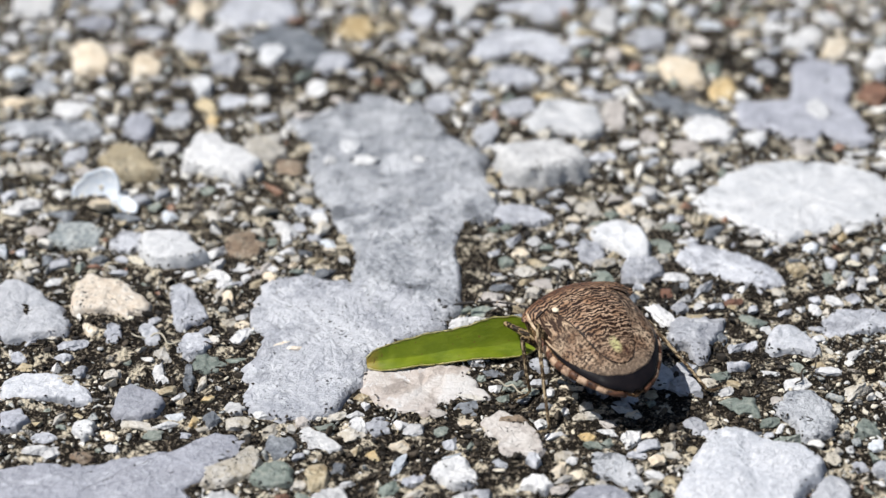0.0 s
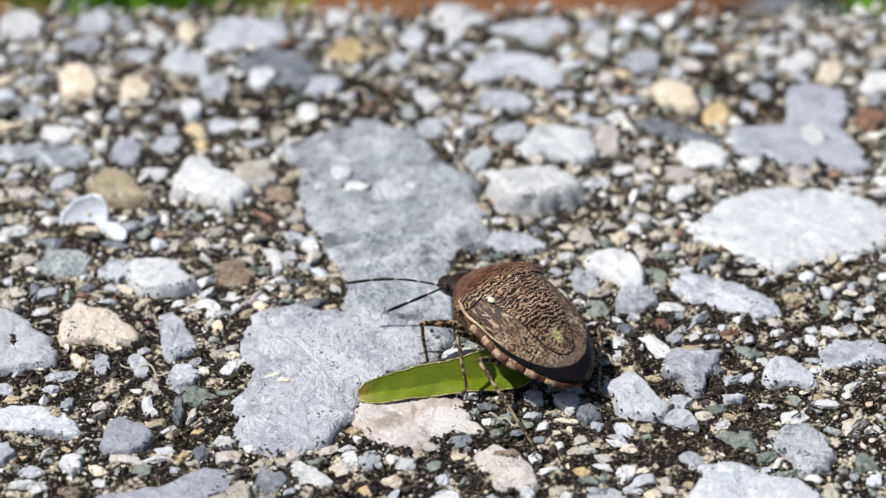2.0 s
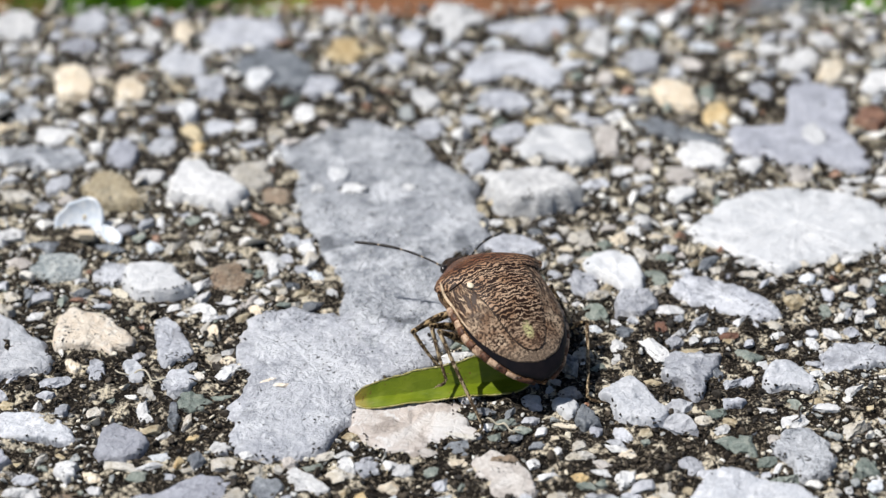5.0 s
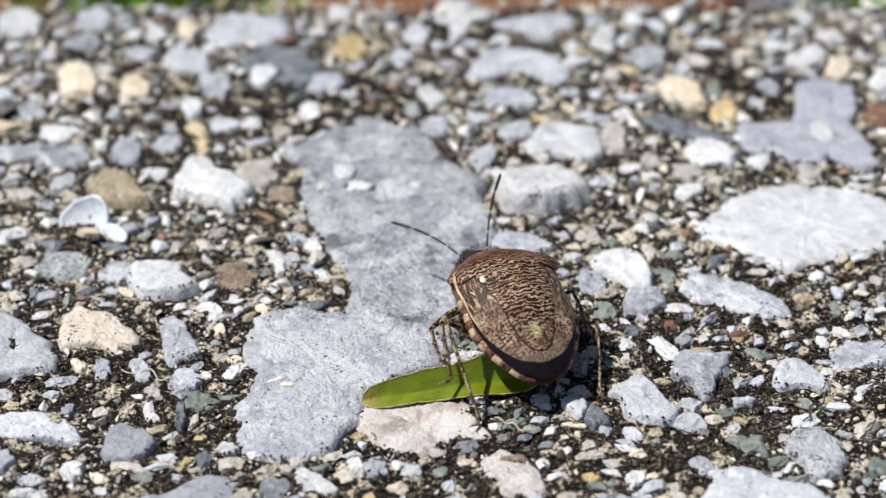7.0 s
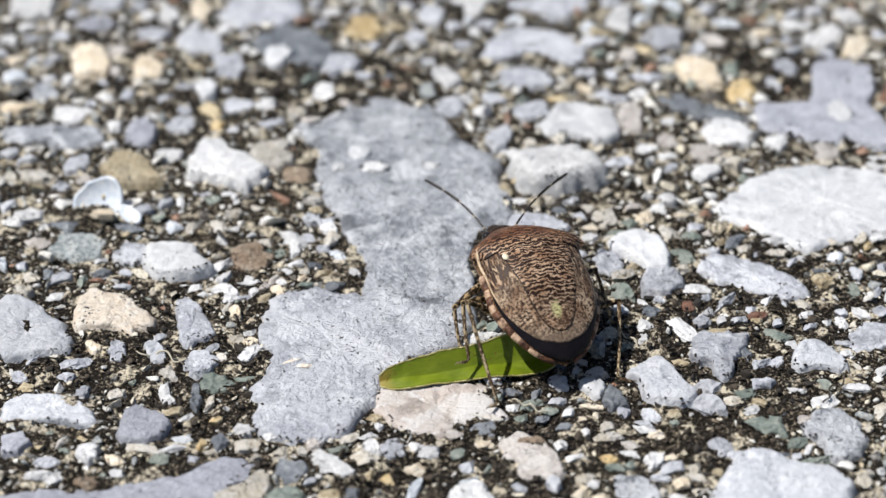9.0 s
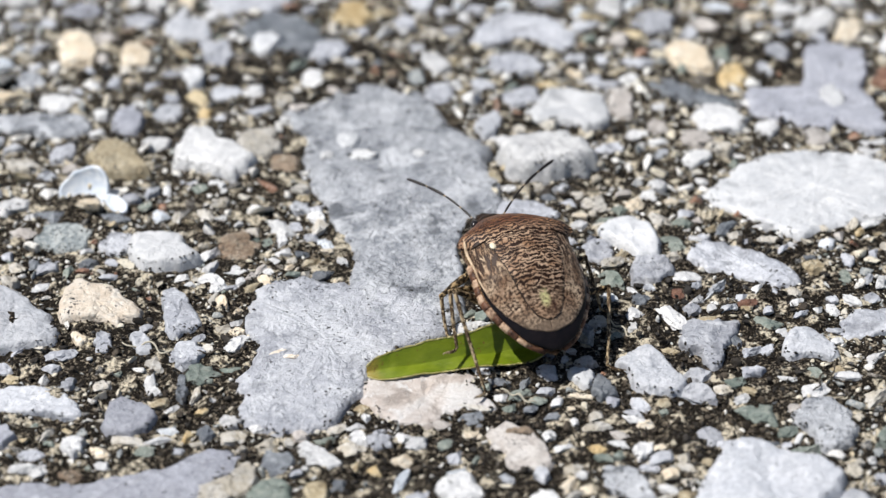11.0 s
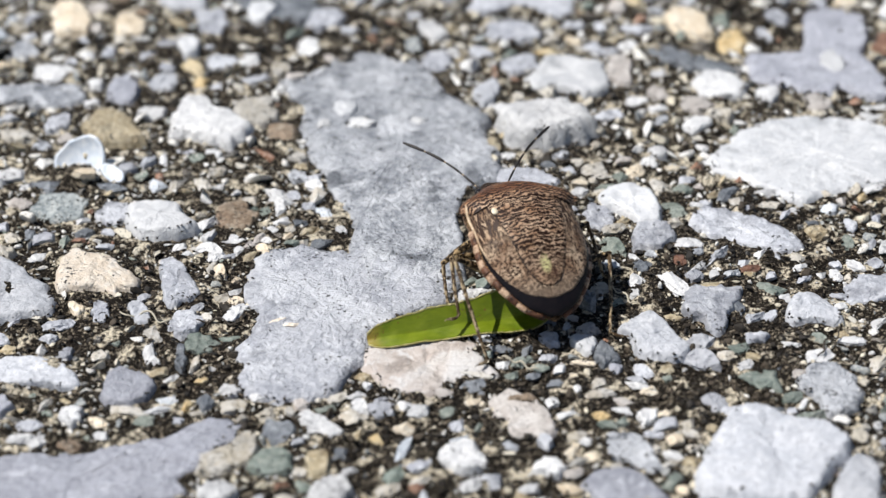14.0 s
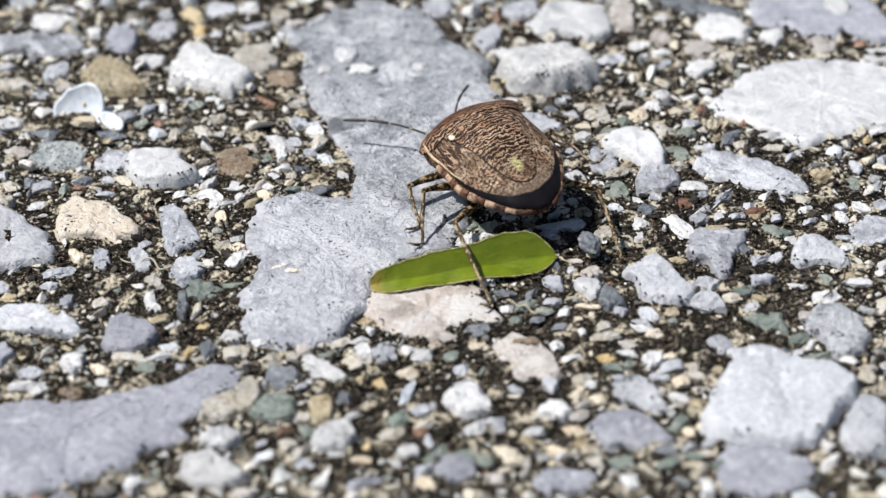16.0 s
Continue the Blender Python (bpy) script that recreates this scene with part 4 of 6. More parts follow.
stone("slate", 14.88, 30.46, 0.3, (-1.2, -0.6), (0.4, -1.4), (2.2, -2.0), (3.0, -1.4), (2.1, -0.3), (0.4, 0.5), (-0.6, 1.6), (-2.0, 2.4), (-2.5, 0.9))
stone("sand", 15.52, 35.01, 0.6, (-1.1, -1.3), (0.3, -2.1), (1.4, -1.8), (1.4, 0.5), (0.5, 1.8), (-0.8, 2.2), (-1.6, 1.0))
stone("ochre", 18.02, 32.61, 0.4, (-0.6, -1.4), (0.5, -1.4), (1.0, 0.1), (0.6, 1.5), (-0.5, 1.4), (-1.0, -0.3))
stone("blue", 23.55, 30.44, 0.4, (-1.0, 2.2), (-1.6, -0.0), (-3.7, -0.0), (-4.8, 0.4), (-5.1, -2.6), (-2.5, -4.2), (-0.5, -4.9), (0.3, -4.1), (2.2, -5.3), (3.3, -4.8), (3.2, -3.0), (2.8, -1.2), (2.2, 0.3), (3.0, 2.2), (3.2, 5.4), (1.9, 6.3), (0.5, 7.0), (-0.6, 5.8))
stone("milky", 23.79, 29.57, 0.55, (-0.2, -1.3), (0.6, -1.3), (0.7, -0.0), (0.3, 1.7), (-0.4, 1.2), (-0.9, -0.5))
stone("rust", 27.85, 31.96, 0.5, (0.1, -1.6), (1.1, -0.2), (0.7, 1.5), (-0.6, 1.2), (-1.2, -0.6))
stone("quartz", 29.09, 36.89, 0.5, (-0.6, -1.7), (1.0, -0.9), (1.1, 1.8), (-0.5, 1.3), (-1.5, -1.3))
stone("sand", 26.24, 38.50, 0.5, (0.1, -1.9), (0.9, -0.3), (0.8, 1.8), (-0.4, 1.5), (-1.1, -1.2))
stone("quartz", 23.92, 39.66, 0.4, (0.3, -1.2), (1.2, -0.2), (0.8, 1.1), (-0.7, 0.9), (-1.3, -0.6))
stone("pale", 21.13, 35.63, 0.4, (0.3, -1.2), (1.0, -0.2), (0.5, 1.2), (-0.5, 1.0), (-1.0, -0.6))
stone("quartz", 26.32, 43.49, 0.3, (-0.3, -1.3), (1.0, -0.9), (0.7, 0.9), (-0.4, 1.3), (-1.0, 0.0))
stone("pale", 13.73, 40.36, 0.3, (-0.6, -1.7), (1.1, -1.5), (1.5, 0.6), (0.3, 1.9), (-1.1, 1.3), (-1.6, -0.6))
stone("milky", 21.18, 18.52, 0.44, (-6.0, -1.4), (-4.8, -2.4), (-3.0, -3.9), (-1.6, -5.1), (-0.2, -4.5), (1.8, -3.8), (3.9, -3.2), (5.2, -1.9), (6.1, 0.9), (5.1, 2.6), (3.1, 3.9), (0.4, 4.5), (-2.1, 4.3), (-4.2, 2.5), (-6.4, -0.1))
stone("pale", 4.38, 16.44, 0.3, (-1.3, -1.1), (0.3, -1.1), (2.1, -0.5), (1.5, 0.4), (0.4, 1.2), (-1.2, 1.1), (-1.7, 0.2))
stone("milky", -15.81, 12.23, 0.9, (-1.6, -0.5), (-1.0, -1.7), (0.7, -1.6), (1.6, -1.3), (2.2, -0.7), (1.4, 0.3), (1.0, 1.6), (-1.3, 1.7), (-1.8, 1.2))
stone("speckled", -21.52, 14.18, 0.3, (-0.5, -1.4), (1.1, -1.4), (1.7, 0.1), (0.7, 1.4), (-1.2, 1.3), (-1.7, -0.2))
stone("pale", -18.45, 13.39, 0.3, (-0.2, -1.4), (0.9, -0.7), (0.8, 1.2), (-0.6, 1.0), (-1.1, -0.3))
stone("brown", -11.57, 13.01, 0.3, (-0.7, -1.2), (0.7, -1.5), (1.3, -0.3), (0.5, 1.4), (-0.8, 1.5), (-1.3, -0.0))
stone("cream", -18.79, 7.27, 0.5, (-1.4, -1.7), (-1.0, -1.4), (0.2, -1.4), (1.4, -2.2), (1.6, -1.3), (2.2, -1.7), (2.7, -1.3), (2.2, -0.2), (1.1, 1.2), (-0.3, 1.8), (-1.4, 2.6), (-2.0, 1.0), (-2.0, -0.7))
stone("bright", -23.09, 5.78, 0.5, (-1.1, 3.2), (-2.0, 3.0), (-2.2, 0.5), (-1.0, -2.8), (0.4, -2.6), (1.6, -2.3), (2.7, -2.1), (2.7, -1.1), (1.9, 0.5), (1.0, 1.6), (0.0, 2.8))
stone("pale", -14.23, 6.28, 0.45, (-0.8, 0.0), (-0.6, -1.9), (0.1, -2.2), (0.6, -1.9), (1.4, -1.3), (0.9, 0.3), (0.1, 1.7), (-0.7, 2.6), (-1.2, 2.2))
stone("pale", -13.48, 2.69, 0.4, (-0.6, -1.1), (0.7, -1.0), (1.0, -0.0), (0.3, 1.1), (-0.6, 1.1), (-0.9, 0.2))
stone("bright", -15.96, 3.66, 0.4, (-0.4, -0.5), (0.1, -1.1), (0.7, -0.9), (0.4, 0.3), (-0.1, 1.4), (-0.7, 0.6))
stone("pale", -17.98, 3.79, 0.35, (-0.2, -1.0), (0.5, -0.8), (0.4, 0.5), (-0.2, 1.1), (-0.6, 0.2))
stone("bright", -20.78, -1.47, 0.4, (-2.1, -0.8), (-0.3, -1.0), (1.1, -1.0), (2.3, -1.5), (2.7, -1.0), (1.9, 0.4), (0.4, 1.2), (-1.0, 1.4), (-2.4, 0.9))
stone("blue", -15.84, -2.88, 0.5, (-0.8, -1.4), (0.3, -1.6), (1.2, -0.9), (1.4, 0.5), (0.6, 1.2), (-0.5, 1.8), (-1.1, 1.2), (-1.2, -0.5))
stone("slate", -13.47, -0.32, 0.3, (0.2, -1.2), (0.4, -0.2), (0.1, 1.2), (-0.3, 1.0), (-0.3, -0.7))
stone("green", -12.55, 0.84, 0.3, (-0.5, -0.8), (0.6, -0.9), (1.0, -0.1), (0.5, 0.8), (-0.6, 0.9), (-0.9, -0.0))
stone("blue", -22.04, -4.18, 0.3, (-0.5, -0.8), (0.3, -0.8), (0.8, 0.1), (0.3, 0.9), (-0.7, 0.5))
stone("blue", -17.73, -10.44, 0.4, (-6.5, -1.0), (-4.9, -4.2), (-2.2, -4.3), (-0.2, -4.0), (1.4, -3.2), (3.1, -2.5), (3.7, -1.3), (5.8, -0.6), (5.1, 0.2), (6.1, 1.5), (6.8, 2.7), (7.8, 3.5), (8.0, 4.6), (7.4, 5.1), (6.3, 5.1), (5.3, 4.3), (4.5, 3.6), (3.3, 3.3), (1.5, 2.8), (-0.6, 2.4), (-2.9, 2.4), (-4.5, 2.2), (-6.5, 1.8))
stone("buff", -10.40, -8.33, 0.4, (-0.4, -1.3), (0.6, -0.9), (1.2, -0.3), (1.2, 1.4), (0.7, 2.1), (-0.2, 0.6), (-1.3, -0.0), (-1.7, -1.3))
stone("quartz", -10.80, -11.07, 0.5, (-0.2, -0.9), (0.8, -0.7), (1.0, 0.2), (0.3, 0.9), (-0.6, 0.8), (-1.0, -0.3))
stone("quartz", -11.04, -13.35, 0.5, (-0.4, -1.1), (0.6, -1.4), (1.8, -0.6), (0.9, 0.8), (-0.1, 1.4), (-1.3, 1.2), (-1.5, -0.2))
stone("slate", -8.23, -6.53, 0.35, (-0.4, -0.9), (0.5, -0.9), (1.0, -0.0), (0.5, 0.9), (-0.6, 0.9), (-0.9, -0.1))
stone("green", -8.39, -8.84, 0.4, (-0.2, -1.1), (0.8, -0.9), (1.1, 0.2), (0.4, 1.1), (-0.7, 1.0), (-1.1, -0.4))
stone("tan", -6.27, -9.02, 0.4, (-0.2, -1.0), (0.4, -0.9), (0.6, 0.1), (0.3, 1.0), (-0.5, 0.8), (-0.6, -0.3))
stone("quartz", -6.31, -6.15, 0.4, (-0.5, -0.8), (0.7, -1.2), (1.2, -0.5), (0.3, 0.7), (-0.6, 1.5), (-1.1, 0.9))
stone("quartz", -5.61, -11.09, 0.6, (-0.5, -1.0), (0.5, -0.9), (1.1, -0.2), (0.7, 0.9), (-0.0, 1.2), (-0.8, 0.5), (-1.1, -0.7))
stone("blush", 3.47, -5.45, 0.35, (-1.3, -0.0), (-0.8, -0.5), (-0.7, -1.6), (0.6, -1.8), (1.8, -1.5), (1.5, -0.8), (1.0, 0.6), (0.3, 1.7), (-1.0, 1.9), (-1.6, 1.4))
stone("quartz", 0.50, -8.74, 0.5, (-0.7, -0.9), (0.5, -1.1), (1.3, -1.0), (0.9, 0.3), (0.4, 1.4), (-0.7, 1.0), (-1.3, 0.2))
stone("quartz", 4.56, -9.59, 0.5, (0.1, -0.8), (0.9, -0.2), (0.4, 0.6), (-0.4, 0.8), (-0.9, -0.2))
stone("limestone", 8.47, -8.33, 0.3, (-1.1, -0.5), (-0.1, -0.7), (0.6, -1.8), (1.4, -1.4), (1.0, 0.1), (0.6, 1.3), (-0.7, 1.4), (-1.6, 0.6))
stone("blue", 7.81, -11.07, 0.35, (-1.0, -1.1), (1.0, -1.3), (2.3, -0.8), (1.4, 0.3), (0.5, 1.3), (-1.1, 1.4), (-2.0, 0.4))
stone("bright", 14.90, -9.12, 0.9, (-3.6, -2.0), (-2.5, -2.8), (-1.3, -3.2), (-0.1, -3.5), (0.7, -3.1), (1.2, -3.4), (1.8, -2.5), (2.9, -0.8), (3.6, -0.0), (3.9, 1.2), (3.3, 1.9), (2.1, 2.4), (0.9, 3.3), (-0.3, 3.9), (-1.5, 3.2), (-2.4, 1.7), (-3.2, -0.0), (-3.6, -1.5))
stone("bright", 18.57, -11.30, 0.6, (-0.9, -2.1), (0.7, -1.7), (1.3, 1.6), (0.3, 2.5), (-0.8, 0.8), (-1.5, -0.8))
stone("blue", 13.52, -14.07, 0.35, (-0.2, -1.9), (1.9, -1.2), (2.4, 0.3), (1.3, 1.5), (-0.2, 1.8), (-1.4, 1.7), (-2.0, 0.8), (-2.0, -1.1))
stone("limestone", 18.59, -3.74, 0.5, (-1.4, -0.1), (-0.9, -0.6), (-0.7, -2.4), (0.4, -2.2), (1.5, -0.7), (1.4, 1.0), (0.6, 1.9), (-0.8, 2.0), (-1.7, 0.8))
stone("pale", 13.50, 3.53, 0.5, (-1.4, -1.0), (-0.4, -1.0), (-0.5, -2.1), (0.0, -2.7), (0.6, -2.1), (0.8, -0.6), (1.5, 0.4), (1.9, 1.5), (0.8, 1.6), (-0.9, 1.8), (-1.6, 0.4))
stone("bright", 10.30, 0.56, 0.6, (-1.1, 0.2), (-1.1, -1.0), (-0.4, -1.7), (1.0, -1.9), (1.8, -1.3), (1.3, -0.3), (0.8, 1.2), (-0.1, 2.2), (-1.0, 1.7), (-1.8, 0.7))
stone("milky", 6.74, 0.22, 0.5, (-0.4, -0.5), (0.3, -1.0), (0.8, 0.2), (0.4, 0.7), (-0.5, 0.8), (-0.8, 0.1))
stone("slate", 7.76, -0.76, 0.5, (-0.2, -1.0), (0.6, -0.6), (0.6, 0.6), (-0.2, 1.1), (-0.7, -0.2))
stone("bright", 18.51, 2.93, 0.5, (-1.2, -1.1), (-0.1, -1.1), (1.1, -1.2), (1.6, -0.8), (1.1, 0.5), (0.4, 1.3), (-0.6, 1.5), (-1.3, 0.2))
stone("pale", 22.49, 4.82, 0.35, (-1.9, -1.5), (-0.7, -1.3), (0.6, -1.0), (1.8, -0.7), (2.1, 1.1), (0.4, 1.4), (-1.2, 0.9), (-2.1, -0.1))
stone("milky", 10.31, 13.50, 0.6, (-1.6, -0.1), (-0.6, -1.0), (0.1, -2.2), (1.3, -2.2), (1.5, -0.7), (1.1, 1.1), (0.1, 2.1), (-1.1, 1.7), (-2.0, 0.8))
stone("pale", 11.09, 10.38, 0.4, (-1.1, -1.1), (0.2, -1.4), (1.3, -0.3), (1.0, 1.2), (-0.4, 1.3), (-1.2, 0.3))
stone("pale", 16.05, 10.78, 0.35, (-1.9, -0.6), (-0.4, -1.5), (1.4, -2.1), (2.9, -2.3), (2.9, -0.9), (1.7, 0.5), (-0.0, 1.7), (-1.9, 2.6), (-3.0, 0.8))
stone("pale", 8.28, 12.28, 0.3, (-0.1, -1.4), (0.9, -0.9), (0.7, 0.9), (-0.4, 1.5), (-0.9, -0.3))
stone("pale", -3.32, -5.01, 0.35, (-0.2, -0.8), (0.7, -0.5), (0.6, 0.5), (-0.5, 0.7), (-0.8, 0.2))
stone("bright", 4.44, -7.64, 0.4, (0.1, -0.7), (0.4, -0.1), (0.3, 0.5), (-0.3, 0.5), (-0.4, -0.1))
stone("quartz", 9.42, -5.71, 0.4, (-0.2, -0.8), (0.5, -0.3), (0.5, 0.6), (-0.2, 0.6), (-0.6, -0.0))
stone("blue", -0.08, -13.54, 0.3, (0.0, -1.1), (1.0, -0.4), (0.8, 0.8), (-0.5, 0.9), (-1.2, -0.1))
stone("blue", 4.67, -14.51, 0.35, (-0.8, -0.9), (0.9, -0.7), (1.7, 0.2), (0.5, 0.7), (-1.0, 0.9), (-1.4, -0.1))
stone("quartz", 1.85, 46.02, 0.4, (-1.2, -2.3), (-0.2, -2.1), (0.2, -0.7), (1.5, 0.3), (1.4, 1.5), (0.0, 2.2), (-1.7, 1.1))
stone("pale", 6.59, 44.98, 0.35, (-2.8, -0.3), (-0.9, -1.0), (0.0, -2.1), (1.2, -1.4), (2.2, -0.4), (2.7, 0.8), (1.4, 2.2), (-0.6, 1.4), (-3.0, 0.8))
stone("quartz", 11.03, 42.95, 0.4, (-0.5, -1.7), (0.4, -2.1), (0.8, 0.1), (0.8, 2.3), (-0.3, 1.8), (-1.2, -0.4))
# dark hollow of the pinkish stone, put in as an added flat brown stone
stone("brown", 3.50, -4.35, 0.42, (0.75, -0.1), (0.5, 0.3), (-0.1, 0.4), (-0.7, 0.25), (-0.8, -0.2), (-0.2, -0.35), (0.4, -0.4))
pebble("quartz", -7.20, 22.60, 0.45, 0.50, 0.55)
pebble("quartz", -1.60, 22.80, 0.50, 0.45, 0.58)
pebble("sand", 10.81, 16.93, 0.72, 0.68, 0.28)
pebble("buff", 11.87, 15.54, 0.77, 0.73, 0.29)
pebble("quartz", 11.55, 17.94, 0.52, 0.52, 0.24)
pebble("sand", 12.72, 17.04, 0.49, 0.51, 0.23)
pebble("green", 13.33, 14.92, 0.71, 0.72, 0.28)
pebble("quartz", 1.21, 4.29, 1.25, 0.71, 0.8)
pebble("slate", 7.13, 3.11, 0.62, 0.89, 1.3)
pebble("quartz", 1.25, 46.78, 1.77, 2.46, 0.5)
pebble("sand", -20.40, 16.75, 0.62, 0.50, 1.0)
pebble("cream", -8.75, 2.35, 0.75, 0.42, 0.50)
pebble("cream", -8.05, 1.95, 0.45, 0.25, 0.50)
pebble("quartz", -11.05, 3.25, 0.53, 1.05, 0.24)
pebble("green", 14.43, -0.16, 0.63, 0.76, 0.26)
pebble("shell", -2.32, -8.18, 0.29, 1.13, 0.18)
pebble("pale", 12.63, -4.69, 0.80, 0.80, 0.3)
pebble("quartz", 24.92, 40.90, 1.14, 1.35, 0.37)
pebble("pale", -11.58, 28.50, 1.06, 0.92, 0.35)
pebble("ochre", -14.90, 28.30, 0.70, 0.92, 0.27)
pebble("quartz", 1.14, 3.21, 1.21, 0.69, 0.29)
pebble("pale", 5.60, 5.86, 1.46, 0.77, 0.31)
pebble("green", 8.99, 9.38, 0.93, 0.87, 0.32)
pebble("quartz", 11.62, 5.77, 0.60, 1.46, 0.25)
pebble("green", 16.65, 4.94, 0.90, 0.87, 0.32)
pebble("buff", -4.70, -5.35, 0.80, 0.59, 0.26)
pebble("quartz", -15.09, 0.40, 0.36, 0.87, 0.2)
pebble("brown", -17.86, -7.39, 0.79, 0.42, 0.22)
pebble("quartz", 18.51, -0.92, 0.86, 0.66, 0.28)
pebble("green", 15.40, -2.82, 1.27, 0.94, 0.35)
pebble("pale", 12.72, -1.37, 1.00, 0.87, 0.33)
pebble("green", 0.42, -12.47, 0.88, 0.70, 0.29)
pebble("quartz", -24.75, 17.67, 1.15, 1.04, 0.37)
pebble("quartz", -23.52, 16.53, 0.59, 0.68, 0.25)
pebble("slate", -22.31, 16.71, 1.31, 0.97, 0.36)
pebble("shell", -16.34, 16.36, 0.65, 0.57, 0.26)
pebble("quartz", -16.19, 18.90, 0.26, 1.17, 0.18)
pebble("buff", -15.10, 16.36, 0.49, 0.79, 0.23)
pebble("buff", -13.83, 16.66, 0.65, 0.79, 0.26)
pebble("quartz", -12.70, 9.50, 0.87, 0.77, 0.31)
pebble("buff", -12.55, 7.81, 0.46, 0.60, 0.22)
pebble("pale", -19.91, 2.68, 0.89, 0.56, 0.26)
pebble("pale", -20.20, 1.61, 0.59, 0.37, 0.21)
pebble("pale", -22.37, 2.90, 0.38, 0.61, 0.2)
pebble("pale", -22.69, 1.67, 0.44, 0.60, 0.22)
pebble("buff", -15.09, 1.74, 0.59, 1.01, 0.25)
pebble("quartz", -14.79, -0.41, 0.40, 0.49, 0.21)
pebble("buff", -17.49, -0.00, 0.58, 0.63, 0.25)
pebble("buff", -12.65, -0.76, 0.26, 0.79, 0.18)
pebble("quartz", -13.68, -1.96, 0.43, 0.48, 0.21)
pebble("shell", -13.77, -3.76, 0.70, 0.29, 0.19)
pebble("ochre", -12.73, -4.32, 0.34, 0.46, 0.19)
pebble("ochre", -12.21, -2.45, 0.34, 0.34, 0.19)
pebble("sand", -16.98, -5.35, 0.55, 0.49, 0.24)
pebble("buff", -19.76, -4.05, 0.28, 0.59, 0.18)
pebble("pale", -20.07, -5.65, 0.83, 0.49, 0.24)
pebble("quartz", -16.65, -6.43, 0.41, 0.28, 0.19)
pebble("buff", -15.61, -4.76, 1.11, 0.33, 0.2)
pebble("green", -14.55, -5.54, 0.69, 0.45, 0.23)
pebble("quartz", -20.44, -6.77, 0.82, 0.45, 0.23)
pebble("slate", -11.75, -4.32, 0.56, 0.75, 0.24)
pebble("quartz", -11.76, 15.28, 0.32, 0.28, 0.19)
pebble("quartz", -9.58, 15.39, 0.74, 0.61, 0.27)
pebble("pale", -8.46, 15.08, 0.58, 0.50, 0.24)
pebble("buff", -7.23, 15.07, 0.42, 0.89, 0.21)
pebble("quartz", -9.13, 13.39, 0.41, 0.59, 0.21)
pebble("slate", -8.05, 12.37, 0.54, 0.64, 0.24)
pebble("shell", -6.83, 13.37, 0.57, 0.59, 0.25)
pebble("sand", -6.72, 12.24, 0.41, 0.32, 0.2)
pebble("quartz", -9.59, 11.61, 0.28, 0.42, 0.18)
pebble("blush", -10.25, 10.80, 0.31, 0.63, 0.19)
pebble("sand", -8.69, 10.91, 0.25, 0.42, 0.18)
pebble("quartz", -11.14, 9.38, 0.40, 0.41, 0.21)
pebble("slate", -6.84, 10.21, 0.62, 0.36, 0.21)
pebble("buff", -7.79, 10.33, 0.44, 0.47, 0.22)
pebble("quartz", -5.79, 11.18, 0.28, 0.52, 0.18)
pebble("sand", -12.01, 7.53, 0.46, 0.65, 0.22)
pebble("buff", -5.43, -3.80, 0.56, 0.38, 0.21)
pebble("quartz", -4.43, -3.57, 0.56, 0.38, 0.21)
pebble("quartz", -4.28, -4.68, 0.56, 0.54, 0.24)
pebble("quartz", -1.40, -5.29, 0.69, 0.53, 0.25)
pebble("green", 3.63, -1.09, 0.72, 0.57, 0.26)
pebble("green", 4.41, -1.81, 0.43, 0.39, 0.21)
pebble("sand", 6.10, -2.11, 0.51, 0.47, 0.23)
pebble("quartz", 5.40, -2.06, 0.31, 0.47, 0.19)
pebble("pale", 9.59, -1.94, 0.48, 0.74, 0.23)
pebble("quartz", 9.20, -3.26, 0.79, 0.30, 0.19)
pebble("slate", 1.26, -3.22, 0.79, 0.55, 0.25)
pebble("pale", 0.40, -5.97, 0.50, 0.53, 0.23)
pebble("shell", 0.39, -7.18, 0.82, 0.36, 0.21)
pebble("quartz", 12.89, 9.58, 0.87, 0.51, 0.25)
pebble("quartz", 9.93, 8.25, 0.25, 0.55, 0.17)
pebble("shell", 8.73, 7.70, 0.43, 0.55, 0.21)
pebble("quartz", 9.83, 6.05, 0.51, 0.54, 0.23)
pebble("quartz", 13.35, 7.40, 0.43, 0.65, 0.21)
pebble("quartz", 7.80, 10.18, 0.22, 0.26, 0.17)
pebble("quartz", 17.85, 14.56, 1.22, 0.55, 0.26)
pebble("quartz", 20.44, 6.16, 0.42, 0.64, 0.21)
pebble("rust", 15.96, 6.73, 0.55, 0.44, 0.23)
pebble("slate", 14.97, 3.38, 0.39, 0.85, 0.2)
pebble("quartz", 20.18, 0.25, 0.69, 0.50, 0.24)
pebble("pale", 13.44, -5.22, 0.53, 0.41, 0.22)
pebble("quartz", 16.98, -4.97, 0.17, 0.58, 0.16)
pebble("quartz", 21.84, 1.55, 0.56, 0.60, 0.24)
pebble("quartz", 17.09, 0.07, 0.58, 0.36, 0.21)
pebble("buff", 19.60, -6.96, 0.38, 0.36, 0.2)
pebble("quartz", 20.29, -6.78, 0.27, 0.32, 0.18)
pebble("buff", 21.25, -1.66, 0.71, 0.88, 0.28)
pebble("buff", 7.36, -3.88, 0.80, 0.36, 0.21)
pebble("pale", -13.18, -5.57, 0.66, 0.35, 0.21)
pebble("quartz", -19.63, -6.92, 0.66, 0.43, 0.22)
pebble("quartz", -14.06, -4.68, 0.80, 0.28, 0.19)
pebble("rust", -1.57, -10.85, 0.51, 0.47, 0.23)
pebble("green", -2.58, -10.03, 0.64, 0.55, 0.25)
pebble("quartz", 0.97, -10.91, 0.63, 0.54, 0.25)
